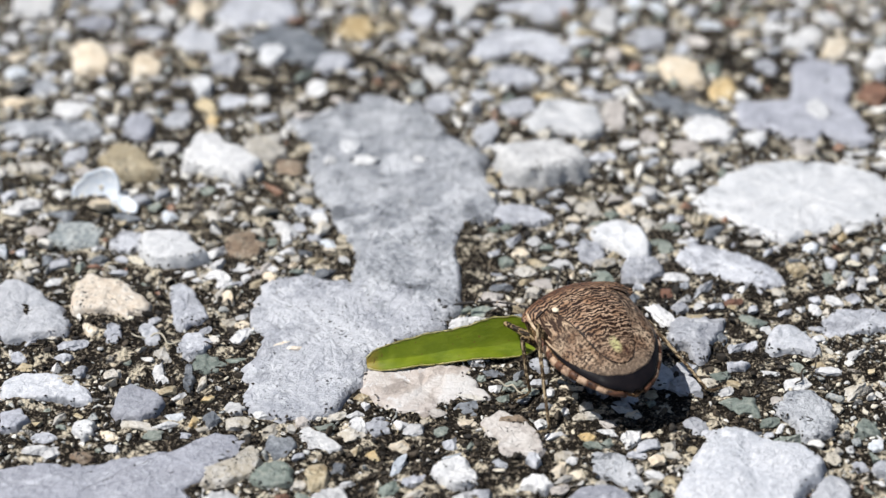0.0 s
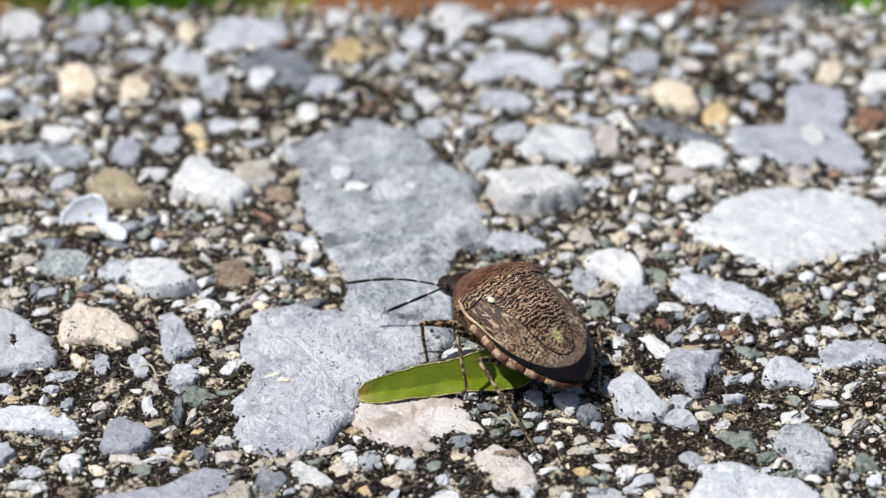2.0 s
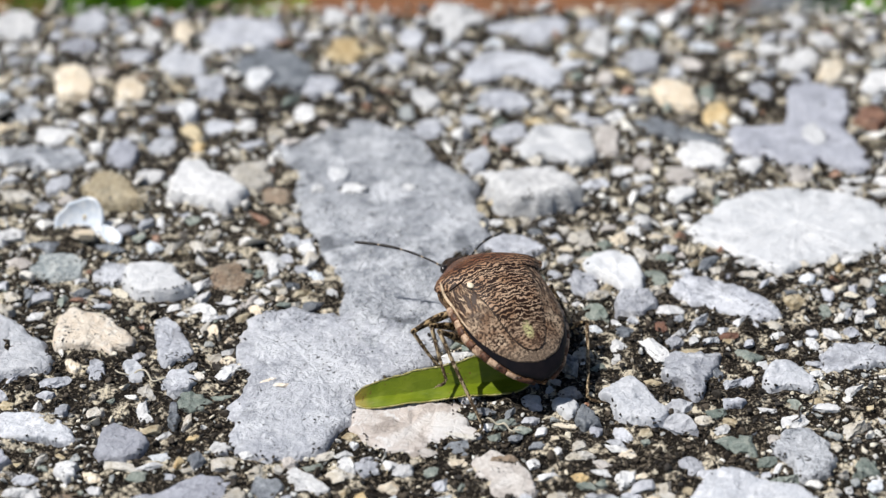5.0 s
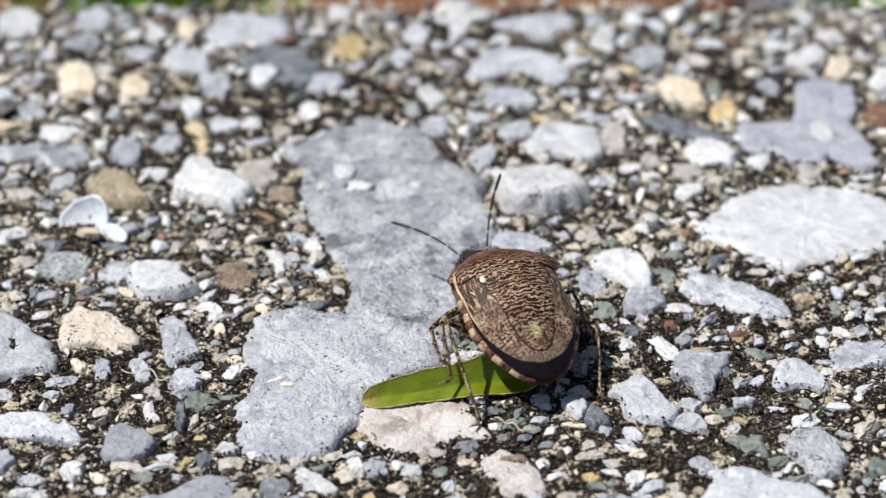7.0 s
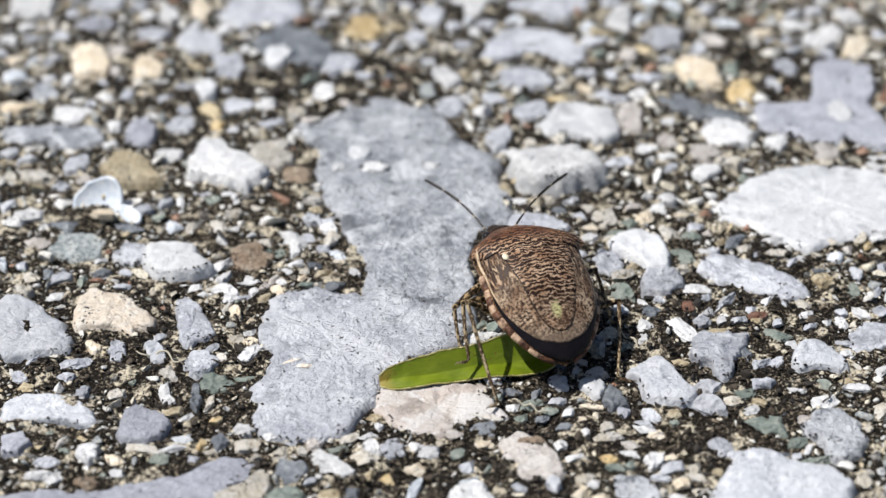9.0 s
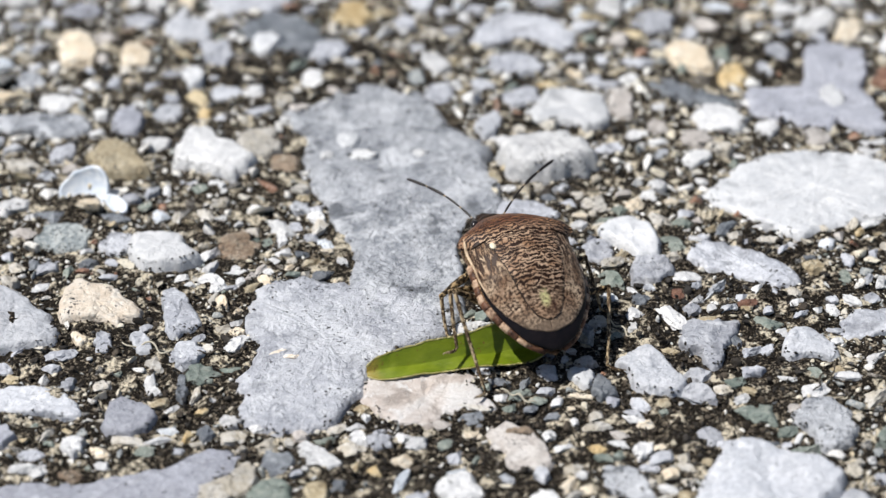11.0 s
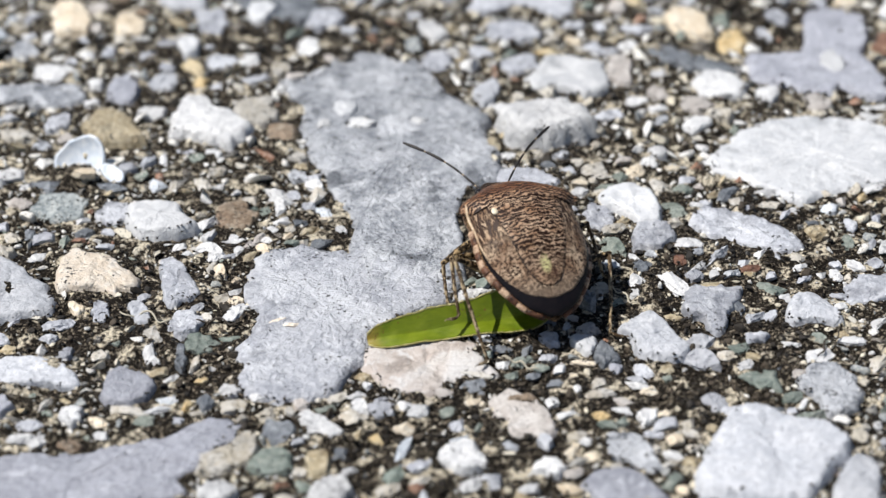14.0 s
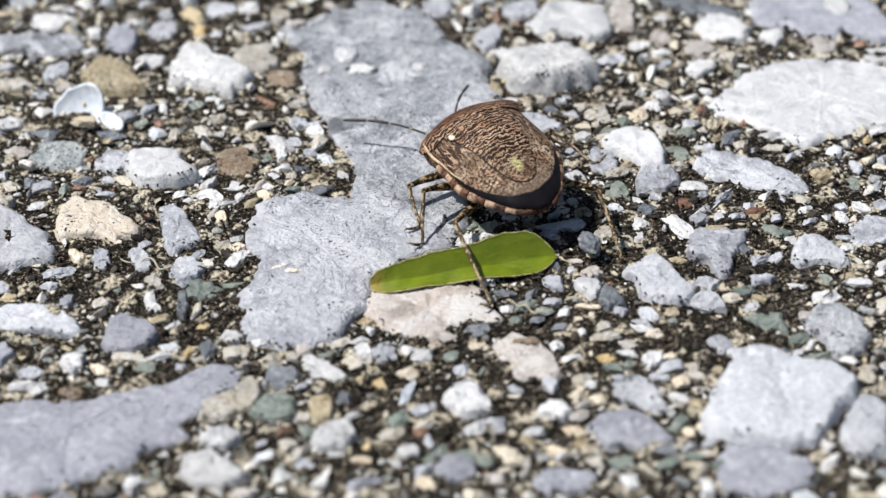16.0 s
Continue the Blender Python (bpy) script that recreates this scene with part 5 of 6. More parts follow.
pebble("slate", -5.17, -8.32, 0.52, 0.56, 0.23)
pebble("buff", -7.63, -11.50, 0.76, 0.53, 0.25)
pebble("shell", -8.60, -12.26, 0.63, 0.53, 0.25)
pebble("quartz", 10.33, -8.70, 0.51, 0.45, 0.23)
pebble("buff", 11.30, -7.04, 0.52, 0.46, 0.23)
pebble("pale", -21.69, 45.04, 0.70, 0.91, 0.35)
pebble("pale", -19.68, 48.01, 0.59, 0.94, 0.33)
pebble("buff", -27.35, 42.70, 0.38, 0.66, 0.28)
pebble("pale", -28.48, 40.73, 0.57, 0.72, 0.33)
pebble("shell", -27.78, 37.15, 0.37, 0.62, 0.28)
pebble("pale", -26.41, 37.15, 0.59, 0.83, 0.33)
pebble("buff", -22.63, 40.95, 0.46, 0.72, 0.30)
pebble("blush", -22.06, 35.99, 0.55, 0.82, 0.32)
pebble("pale", -22.79, 34.09, 0.36, 0.60, 0.28)
pebble("buff", -20.36, 34.15, 0.51, 0.67, 0.31)
pebble("limestone", -26.20, 33.02, 1.09, 1.45, 0.44)
pebble("buff", -24.73, 32.39, 0.36, 0.52, 0.28)
pebble("quartz", -22.24, 31.84, 0.43, 0.65, 0.29)
pebble("pale", -23.02, 31.01, 0.54, 0.45, 0.30)
pebble("pale", -18.32, 32.20, 0.72, 0.78, 0.36)
pebble("pale", -20.80, 31.83, 0.54, 0.65, 0.32)
pebble("pale", -14.77, 32.72, 0.36, 0.46, 0.28)
pebble("tan", -17.02, 36.12, 0.52, 1.03, 0.31)
pebble("brown", -20.82, 39.42, 0.56, 0.64, 0.32)
pebble("brown", -19.50, 37.75, 0.52, 0.63, 0.31)
pebble("quartz", -15.74, 43.67, 0.46, 0.90, 0.30)
pebble("pale", -9.12, 42.32, 0.54, 0.66, 0.32)
pebble("pale", -5.22, 46.73, 0.59, 0.62, 0.33)
pebble("pale", -3.66, 47.17, 0.79, 0.62, 0.34)
pebble("quartz", -7.16, 41.19, 0.46, 0.73, 0.30)
pebble("buff", -7.46, 39.33, 0.38, 0.71, 0.28)
pebble("tan", -4.13, 41.85, 0.84, 0.95, 0.38)
pebble("quartz", -4.17, 38.64, 0.60, 0.92, 0.33)
pebble("pale", -5.39, 39.15, 0.56, 0.64, 0.32)
pebble("buff", -0.88, 38.87, 0.45, 0.64, 0.30)
pebble("buff", -7.10, 35.25, 0.44, 0.54, 0.30)
pebble("green", -9.63, 34.48, 0.66, 1.07, 0.34)
pebble("slate", -4.34, 34.84, 0.73, 0.67, 0.35)
pebble("quartz", -11.94, 31.17, 0.93, 0.77, 0.37)
pebble("buff", -6.08, 32.28, 0.36, 0.52, 0.28)
pebble("brown", -3.39, 32.88, 0.54, 0.85, 0.32)
pebble("quartz", 1.20, 40.96, 0.46, 0.72, 0.30)
pebble("sand", 10.15, 48.00, 0.71, 0.71, 0.36)
pebble("quartz", 14.09, 47.78, 1.18, 0.86, 0.39)
pebble("blush", 11.30, 37.15, 0.82, 0.90, 0.38)
pebble("pale", 12.11, 34.58, 1.28, 0.60, 0.33)
pebble("bright", 9.93, 34.75, 0.40, 0.67, 0.29)
pebble("green", 9.38, 37.98, 0.52, 0.77, 0.31)
pebble("ochre", 6.33, 31.67, 0.79, 0.58, 0.33)
pebble("green", 4.18, 31.68, 0.72, 0.52, 0.31)
pebble("buff", 1.33, 34.80, 0.44, 0.67, 0.30)
pebble("quartz", 0.52, 31.78, 0.61, 0.78, 0.33)
pebble("quartz", 16.17, 46.85, 1.33, 1.08, 0.44)
pebble("bright", 17.23, 44.51, 0.70, 0.83, 0.35)
pebble("buff", 20.70, 46.28, 0.51, 0.85, 0.31)
pebble("pale", 21.99, 46.27, 0.70, 0.69, 0.35)
pebble("rust", 19.64, 42.56, 0.54, 0.74, 0.32)
pebble("quartz", 21.20, 42.72, 0.46, 0.74, 0.30)
pebble("buff", 19.53, 39.57, 0.45, 1.00, 0.30)
pebble("buff", 28.27, 44.70, 0.70, 0.68, 0.35)
pebble("pale", 29.74, 43.37, 0.46, 0.89, 0.30)
pebble("green", 17.94, 36.05, 0.74, 1.37, 0.36)
pebble("pale", 28.05, 40.36, 0.68, 0.93, 0.35)
pebble("pale", 20.22, 33.66, 0.47, 1.19, 0.30)
pebble("green", 12.83, 12.36, 0.63, 0.80, 0.34)
pebble("slate", 15.66, 14.56, 0.71, 0.83, 0.36)
pebble("blue", 16.70, 13.05, 0.48, 0.46, 0.30)
pebble("buff", 17.82, 13.04, 0.64, 0.61, 0.33)
pebble("pale", 18.49, 12.09, 0.28, 0.45, 0.26)
pebble("quartz", 19.10, 12.44, 0.32, 0.45, 0.27)
pebble("slate", 19.81, 11.38, 0.41, 0.40, 0.29)
pebble("blush", 21.81, 13.62, 0.45, 0.51, 0.30)
pebble("buff", 20.99, 14.11, 0.26, 0.41, 0.26)
pebble("ochre", 22.95, 13.92, 0.32, 0.46, 0.27)
pebble("quartz", 23.90, 14.64, 0.77, 0.36, 0.28)
pebble("tan", 20.14, 10.39, 0.81, 0.64, 0.34)
pebble("pale", 21.85, 10.96, 0.34, 0.64, 0.28)
pebble("pale", 23.49, 11.83, 0.31, 0.55, 0.27)
pebble("buff", 24.29, 12.41, 0.41, 0.45, 0.29)
pebble("green", 21.55, 9.47, 0.46, 0.72, 0.30)
pebble("pale", 22.68, 9.18, 0.31, 0.62, 0.27)
pebble("quartz", 23.30, 8.61, 0.28, 0.81, 0.26)
pebble("pale", 22.58, 7.23, 0.46, 0.51, 0.30)
pebble("pale", 24.20, 10.08, 0.31, 0.73, 0.27)
pebble("quartz", 16.59, 8.14, 0.37, 0.43, 0.28)
pebble("pale", 17.49, 7.97, 0.37, 0.52, 0.28)
pebble("buff", 18.55, 7.91, 0.43, 0.57, 0.29)
pebble("limestone", 14.30, 8.32, 0.58, 0.95, 0.33)
pebble("rust", 12.41, 7.83, 0.46, 0.52, 0.30)
pebble("pale", 12.89, 6.40, 0.52, 0.46, 0.30)
pebble("quartz", 14.02, 6.45, 0.33, 0.42, 0.27)
pebble("bright", 15.76, 7.59, 0.37, 0.42, 0.28)
pebble("tan", 15.83, 6.17, 0.51, 0.41, 0.29)
pebble("pale", 16.95, 6.16, 0.30, 0.41, 0.27)
pebble("quartz", 18.55, 6.75, 0.39, 0.42, 0.29)
pebble("bright", 20.44, 7.24, 0.37, 0.51, 0.28)
pebble("quartz", 21.50, 6.96, 0.40, 0.79, 0.29)
pebble("quartz", 19.52, 6.10, 0.45, 0.41, 0.29)
pebble("pale", 18.59, 5.56, 0.39, 0.32, 0.27)
pebble("buff", 20.99, 5.87, 0.27, 0.37, 0.26)
pebble("buff", 1.27, -2.43, 0.79, 0.28, 0.26)
pebble("slate", 2.51, -0.02, 0.58, 0.38, 0.28)
pebble("slate", 3.89, -0.17, 0.35, 0.38, 0.28)
pebble("pale", 4.87, -0.91, 0.46, 0.46, 0.30)
pebble("slate", 4.11, -2.40, 0.40, 0.32, 0.27)
pebble("green", 3.12, -2.11, 0.45, 0.32, 0.27)
pebble("sand", 6.57, -1.45, 0.63, 0.33, 0.27)
pebble("buff", 7.32, -3.13, 0.45, 0.48, 0.30)
pebble("slate", 5.21, -3.12, 0.45, 0.44, 0.30)
pebble("quartz", 6.17, -3.59, 0.22, 0.28, 0.25)
pebble("quartz", 4.86, -4.69, 0.36, 0.35, 0.28)
pebble("quartz", 5.52, -5.56, 0.50, 0.27, 0.26)
pebble("ochre", 7.31, -5.66, 0.58, 0.35, 0.28)
pebble("quartz", 8.31, -5.26, 0.58, 0.27, 0.26)
pebble("pale", 9.19, -2.66, 0.57, 0.36, 0.28)
pebble("sand", 9.68, -3.61, 0.51, 0.32, 0.27)
pebble("green", 10.61, -2.67, 0.28, 0.32, 0.26)
pebble("blue", 8.18, -1.70, 0.34, 0.41, 0.28)
pebble("green", 1.36, -6.31, 0.28, 0.30, 0.26)
pebble("sand", -20.77, 17.38, 0.62, 0.59, 0.33)
pebble("slate", -18.88, 16.17, 0.91, 0.53, 0.32)
pebble("blush", -23.94, 14.72, 0.71, 0.73, 0.36)
pebble("pale", -24.34, 12.32, 0.44, 0.55, 0.30)
pebble("slate", -22.77, 11.43, 0.41, 0.65, 0.29)
pebble("pale", -21.83, 10.85, 0.75, 0.69, 0.35)
pebble("quartz", -21.74, 8.85, 0.74, 0.43, 0.29)
pebble("buff", -23.61, 10.80, 0.53, 0.54, 0.32)
pebble("slate", -19.63, 11.42, 0.63, 0.45, 0.30)
pebble("pale", -18.48, 11.29, 0.35, 0.54, 0.28)
pebble("bright", -18.50, 9.97, 0.50, 0.34, 0.27)
pebble("quartz", -20.10, 12.59, 0.44, 0.30, 0.27)
pebble("brown", -17.80, 13.18, 0.29, 0.66, 0.26)
pebble("rust", -19.98, 10.55, 0.34, 0.29, 0.26)
pebble("green", -20.76, 10.55, 0.31, 0.54, 0.27)
pebble("buff", -10.51, -4.55, 0.76, 0.50, 0.31)
pebble("buff", -8.73, -5.14, 0.54, 0.50, 0.31)
pebble("buff", -7.80, -4.95, 0.27, 0.42, 0.26)
pebble("ochre", -3.56, -7.07, 0.40, 0.48, 0.29)
pebble("tan", -4.41, -6.87, 0.34, 0.41, 0.28)
pebble("rust", -7.94, -10.76, 0.41, 0.28, 0.26)
pebble("quartz", -7.85, -13.75, 0.45, 0.59, 0.30)
pebble("sand", -4.32, -12.87, 0.50, 0.30, 0.27)
pebble("ochre", -4.03, -11.89, 0.25, 0.31, 0.26)
pebble("buff", -1.53, -10.34, 0.64, 0.35, 0.28)
pebble("bright", -1.29, -11.57, 0.23, 0.48, 0.25)
pebble("blue", -4.54, -14.61, 1.19, 0.49, 0.31)
pebble("tan", 3.16, -11.70, 0.46, 0.38, 0.28)
pebble("quartz", 3.73, -12.91, 0.38, 0.27, 0.26)
pebble("bright", 4.66, -12.90, 0.30, 0.30, 0.27)
pebble("sand", 5.36, -10.96, 0.61, 0.45, 0.30)
pebble("ochre", 7.18, -5.69, 0.43, 0.30, 0.27)
pebble("quartz", 8.20, -5.32, 0.53, 0.27, 0.26)
pebble("green", 9.43, -13.67, 0.70, 0.33, 0.27)
pebble("buff", 10.75, -14.09, 0.50, 0.29, 0.26)
pebble("green", 11.66, -13.73, 0.40, 0.30, 0.27)
pebble("buff", 11.39, -6.22, 0.40, 0.41, 0.29)
pebble("quartz", 6.41, -7.81, 0.39, 0.33, 0.27)
pebble("buff", 5.95, -9.11, 0.62, 0.29, 0.26)


def more_stones():
    """Middling broken stones between the large ones."""
    gen = np.random.default_rng(33)
    kinds = ("pale", "quartz", "limestone", "quartz", "pale", "buff", "green", "slate", "sand", "quartz", "blush", "limestone", "pale", "shell")
    made = 0
    for size in (1.25, 1.0, 0.82, 0.66):
        for _ in range(700):
            y = gen.uniform(-18, 47.5)
            x = gen.uniform(-1, 1) * (22 + max(0.0, y + 16) * 0.17)
            r = size * gen.uniform(0.85, 1.15)
            if made > 210 or (size > 0.8 and y < 22) or any((a - x) ** 2 + (b - y) ** 2 < (c + r * 0.95) ** 2 for a, b, c in taken):
                continue
            turn, thin = gen.uniform(0, 6.28), gen.uniform(0.5, 0.95)
            corners = []
            for k in range(7):
                a = 2 * math.pi * (k + gen.uniform(-0.3, 0.3)) / 7
                far = r * gen.uniform(0.78, 1.18) / math.hypot(math.cos(a - turn), math.sin(a - turn) / thin)
                corners.append((far * math.cos(a), far * math.sin(a)))
            kind = kinds[int(gen.integers(len(kinds)))]
            if y > 24 and kind in ("slate", "brown", "green", "limestone") and gen.random() < 0.84:
                kind = "quartz" if gen.random() < 0.5 else "bright"
            stone(kind, x, y, float(gen.uniform(0.16, 0.42)), *corners)
            made += 1


more_stones()


# where black lichen fills the joints, and where bare pale cement shows, in millimetres
DARK_PATCHES = [(16.3, 4.4), (16.1, -0.7), (15.9, 8.7), (-13.1, -0.8), (-10.9, 4.5), (-16.6, 2.0), (-21.3, 2.0), (-13.7, -2.9), (-11.0, -2.0), (-20.9, 11.2), (-19.3, 4.6), (-12.2, 8.9), (-12.2, 1.9), (-5.0, -2.0), (-17.8, 6.7), (9.4, 4.4), (11.0, 6.0), (13.6, -1.6), (16.0, 1.8), (18.7, 6.5), (16.7, 7.6), (10.3, -2.6), (3.2, -3.0), (5.2, -3.0), (13.0, -4.5),
                (17.5, 7.0), (19.5, 9.5), (21.0, 6.5), (23.0, 7.5), (19.5, 1.5), (15.0, 9.0), (-5.2, 34.0), (-11.4, 34.2), (-6.6, 32.9), (-17.5, 25.9), (-19.1, 31.4), (7.6, 34.6), (2.6, 44.4), (19.4, 33.1), (13.1, 31.2), (17.4, 41.3), (19.8, 25.0), (5.1, 26.9), (-22.7, 34.2), (23.7, 34.7), (-12.6, 21.8),
                (17.4, 1.4), (5.1, 1.5), (-17.2, 4.2), (-22.8, 11.4), (-5.3, 35.0), (-8.1, 33.1), (-12.5, 33.1), (0.3, 42.9), (16.4, 41.0), (20.2, 36.5), (-19.7, 40.8), (5.8, 18.5), (6.0, -3.6), (9.8, 0.4), (11.8, 3.0), (14.5, -0.8), (12.2, 7.4), (15.3, 5.2), (14.7, 2.6), (16.8, 10.8), (17.3, 0.6), (10.4, 5.5), (11.7, 3.6), (9.1, 4.4), (-4.2, -8.1), (-1.0, -6.4), (1.6, -9.1), (4.8, -7.0), (-2.9, -10.2)]
PALE_PATCHES = [(21.0, 1.8), (21.5, -0.2), (19.7, -2.4), (23.4, 8.1), (21.8, 1.8), (-11.9, 25.2), (11.1, 18.4), (16.4, 31.2), (10.5, 41.3), (-0.1, 25.1), (20.8, 41.2), (-20.9, 31.4), (-25.7, 30.0), (9.3, 33.2), (-15.9, 17.9), (-10.0, 17.8), (15.3, 43.9), (-3.5, 36.4), (21.8, 8.7), (23.8, 13.3), (14.9, 23.7),
                (-17.7, 10.9), (-8.4, 13.5), (-22.6, 11.1), (-13.2, 10.8), (-24.3, 16.5), (21.0, -1.9), (20.6, 3.1), (-20.9, -3.6), (21.5, -0.6), (-4.1, -3.3), (-20.3, -4.2), (18.9, 14.7), (12.3, 6.7), (-14.8, 16.1), (20.4, 0.6), (19.6, -1.2), (22.2, 4.2), (19.0, -4.2), (21.8, 6.2), (-22.6, 18.6), (-17.3, 15.4), (-22.8, 11.2), (-14.9, 17.2), (-20.1, 12.4), (-13.0, 14.1)]


def scatter():
    """Gravel and grit that fill the cement between the stones."""
    gen = np.random.default_rng(21)
    cell, bins = 1.0, {}

    def put(x, y, r):
        for i in range(int((x - r) // cell), int((x + r) // cell) + 1):
            for j in range(int((y - r) // cell), int((y + r) // cell) + 1):
                bins.setdefault((i, j), []).append((x, y, r))

    def free(x, y, r, ease):
        for i in range(int((x - r) // cell), int((x + r) // cell) + 1):
            for j in range(int((y - r) // cell), int((y + r) // cell) + 1):
                for a, b, c in bins.get((i, j), ()):
                    if (a - x) ** 2 + (b - y) ** 2 < ((c + r) * ease) ** 2:
                        return False
        return True

    for x, y, r in taken:
        put(x, y, r)
    found = {"clod": [], "big": [], "small": [], "flake": [], "chip": [], "crumb": []}
    for name, tries, low, high, ease in (("big", 20000, 0.32, 0.95, 0.80), ("flake", 13000, 0.15, 0.50, 0.80), ("clod", 9000, 0.12, 0.34, 0.75), ("small", 26000, 0.16, 0.45, 0.86), ("chip", 42000, 0.08, 0.22, 0.80), ("crumb", 52000, 0.05, 0.24, 0.60)):
        for _ in range(tries):
            y = gen.uniform(-20, 49)
            x = gen.uniform(-1, 1) * (24 + max(0.0, y + 16) * 0.17)
            r = low + (high - low) * gen.random() ** (1.2 if name == "big" else 1.7)
            r *= 1 + 0.55 * min(1.0, max(0.0, (y - 11) / 9))
            black = sum(math.exp(-((x - a) ** 2 + (y - b) ** 2) / 14) for a, b in DARK_PATCHES) - sum(math.exp(-((x - a) ** 2 + (y - b) ** 2) / 12) for a, b in PALE_PATCHES)
            black = (0.7 if y < 14 else 1.1) * black - min(0.15, max(0.0, (y - 12) * 0.02)) + noise.noise(Vector((x * 0.33, y * 0.33, 9.0))) + 0.35 * noise.noise(Vector((x * 1.2, y * 1.2, 2.0)))
            if name == "clod" and black < 0.42:
                continue
            if (name in ("chip", "flake") and black > (1.05 if name == "chip" else 0.85) and gen.random() < 0.92) or (name == "crumb" and black < 0.0):
                continue
            if black > 0.5 and name in ("big", "small") and gen.random() < (0.45 if name == "big" else 0.3):
                continue
            if black > 1.0 and name in ("big", "small") and gen.random() < 0.84:
                continue
            if free(x, y, r, ease):
                put(x, y, r)
                found[name].append((x, y, r))
    return found


found = scatter()


def joined(name, rows, subdivide, flat, cuts, material, sink, label, gen, deep=(0.15, 0.6)):
    rows = np.array(rows)
    z = rows[:, 2] if rows.shape[1] == 4 else np.maximum([slab_height(x, y) for x, y, _ in rows], -0.25)
    rows = rows[:, (0, 1, -1)]
    p, faces = clipped_grains(len(rows), subdivide, flat, cuts, gen, deep)
    p = p * rows[:, 2, None, None]
    p += np.stack([rows[:, 0], rows[:, 1], z + rows[:, 2] * sink], -1)[:, None]
    n = p.shape[1]
    f = (faces[None] + (np.arange(len(rows)) * n)[:, None, None]).reshape(-1, 3)
    me = bpy.data.meshes.new(name)
    v = (p * MM).reshape(-1, 3)
    me.vertices.add(len(v))
    me.vertices.foreach_set("co", v.ravel())
    me.loops.add(f.size)
    me.loops.foreach_set("vertex_index", f.ravel().astype(np.int32))
    me.polygons.add(len(f))
    me.polygons.foreach_set("loop_start", np.arange(0, f.size, 3, dtype=np.int32))
    me.update(calc_edges=True)
    me.materials.append(material)
    ob = new(name, me)
    ob.parent = slab
    return tagged(ob, label, kind="stuff")


near = sorted(found["big"], key=lambda g: (g[0] - 2) ** 2 + (g[1] - 3) ** 2)
KINDS = ("pale", "quartz", "green", "slate", "buff", "tan", "quartz", "sand", "pale", "blush", "green", "buff")
for k, (x, y, r) in enumerate(near[:190]):
    kind = KINDS[int(rng.integers(len(KINDS)))]
    if (x - 13.5) ** 2 + (y - 5.5) ** 2 < 26 and rng.random() < 0.75:
        kind = ("slate", "limestone", "green", "limestone", "tan")[int(rng.integers(5))]
    pebble(kind, x, y, r * 1.1, r * 0.9, 0.06 + 0.16 * r + slab_height(x, y) * 0.6)
joined("gravel", near[190:], 3, (0.35, 0.65), 9, GRAVEL, 0.10, "mixed grey, white and dark gravel set in cement", np.random.default_rng(3))
joined("grit", found["small"], 2, (0.4, 0.9), 7, GRAVEL, 0.14, "fine mixed grit between the stones", np.random.default_rng(4))
joined("cement_flakes", found["flake"], 2, (0.3, 0.6), 9, CHIPS, 0.16, "small broken white and cream flakes in the joints", np.random.default_rng(16))
joined("cement_chips", found["chip"], 2, (0.25, 0.6), 7, CHIPS, 0.22, "tiny white and cream chips of crumbled cement", np.random.default_rng(6))
joined("dark_crumbs", found["clod"], 2, (0.5, 0.9), 5, CLODS, 0.35, "dark brown soil crumbs in the hollows", np.random.default_rng(12))
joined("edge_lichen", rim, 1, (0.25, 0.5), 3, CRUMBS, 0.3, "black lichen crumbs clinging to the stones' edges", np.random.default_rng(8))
joined("lichen_crumbs", found["crumb"], 2, (0.3, 0.6), 7, CRUMBS, 0.45, "black crumbs of dry lichen in the joints", np.random.default_rng(5))


# ---- what moves ----
BUG_ROWS = [
    (0, 7.88, -0.94, 0.33, -3.0, -2.4, 23.2),
    (0.5, 6.21, 1.38, 0.20, 4.8, -5.2, 31.1),
    (1, 5.18, 2.84, 0.05, 7.9, -2.8, 38.0),
    (1.5, 4.91, 3.24, 0.06, 7.2, 2.1, 38.8),
    (2, 4.09, 3.71, 0.53, 10.4, 0.5, 41.5),
    (2.5, 3.79, 3.84, 0.62, 9.1, 0.7, 41.6),
    (3, 3.52, 3.82, 0.70, 10.0, 1.9, 42.0),
    (3.5, 3.36, 3.85, 0.81, 9.5, 3.4, 33.5),
    (4, 3.24, 4.29, 0.92, 10.8, 1.2, 30.8),
    (6.5, 3.42, 4.48, 0.94, 10.0, 2.6, 21.2),
    (7, 3.39, 4.55, 0.96, 11.8, 3.6, 21.5),
    (7.5, 3.49, 4.67, 1.04, 12.6, 4.2, 20.2),
    (8, 3.53, 4.69, 1.06, 12.5, 4.2, 19.6),
    (8.5, 3.55, 4.79, 1.05, 13.1, 5.0, 20.2),
    (9, 3.56, 4.77, 1.06, 13.4, 4.8, 19.8),
    (11.5, 3.67, 4.61, 1.16, 13.0, 3.4, 19.6),
    (12, 3.70, 4.57, 1.18, 12.7, 3.2, 19.4),
    (12.5, 3.71, 4.58, 1.19, 13.0, 3.0, 19.5),
    (13, 3.71, 4.52, 1.17, 12.2, 3.3, 18.6),
    (13.5, 3.73, 4.63, 1.12, 11.9, 3.6, 17.9),
    (14, 3.69, 4.61, 1.07, 11.5, 4.4, 17.3),
    (14.5, 3.68, 4.76, 0.97, 11.1, 5.0, 16.8),
    (15, 3.66, 5.01, 0.81, 10.8, 5.9, 16.3),
    (15.5, 3.85, 6.06, 0.50, 8.1, 1.9, 15.1),
    (16, 2.63, 8.03, 0.49, -1.5, -7.9, 30.4),
]


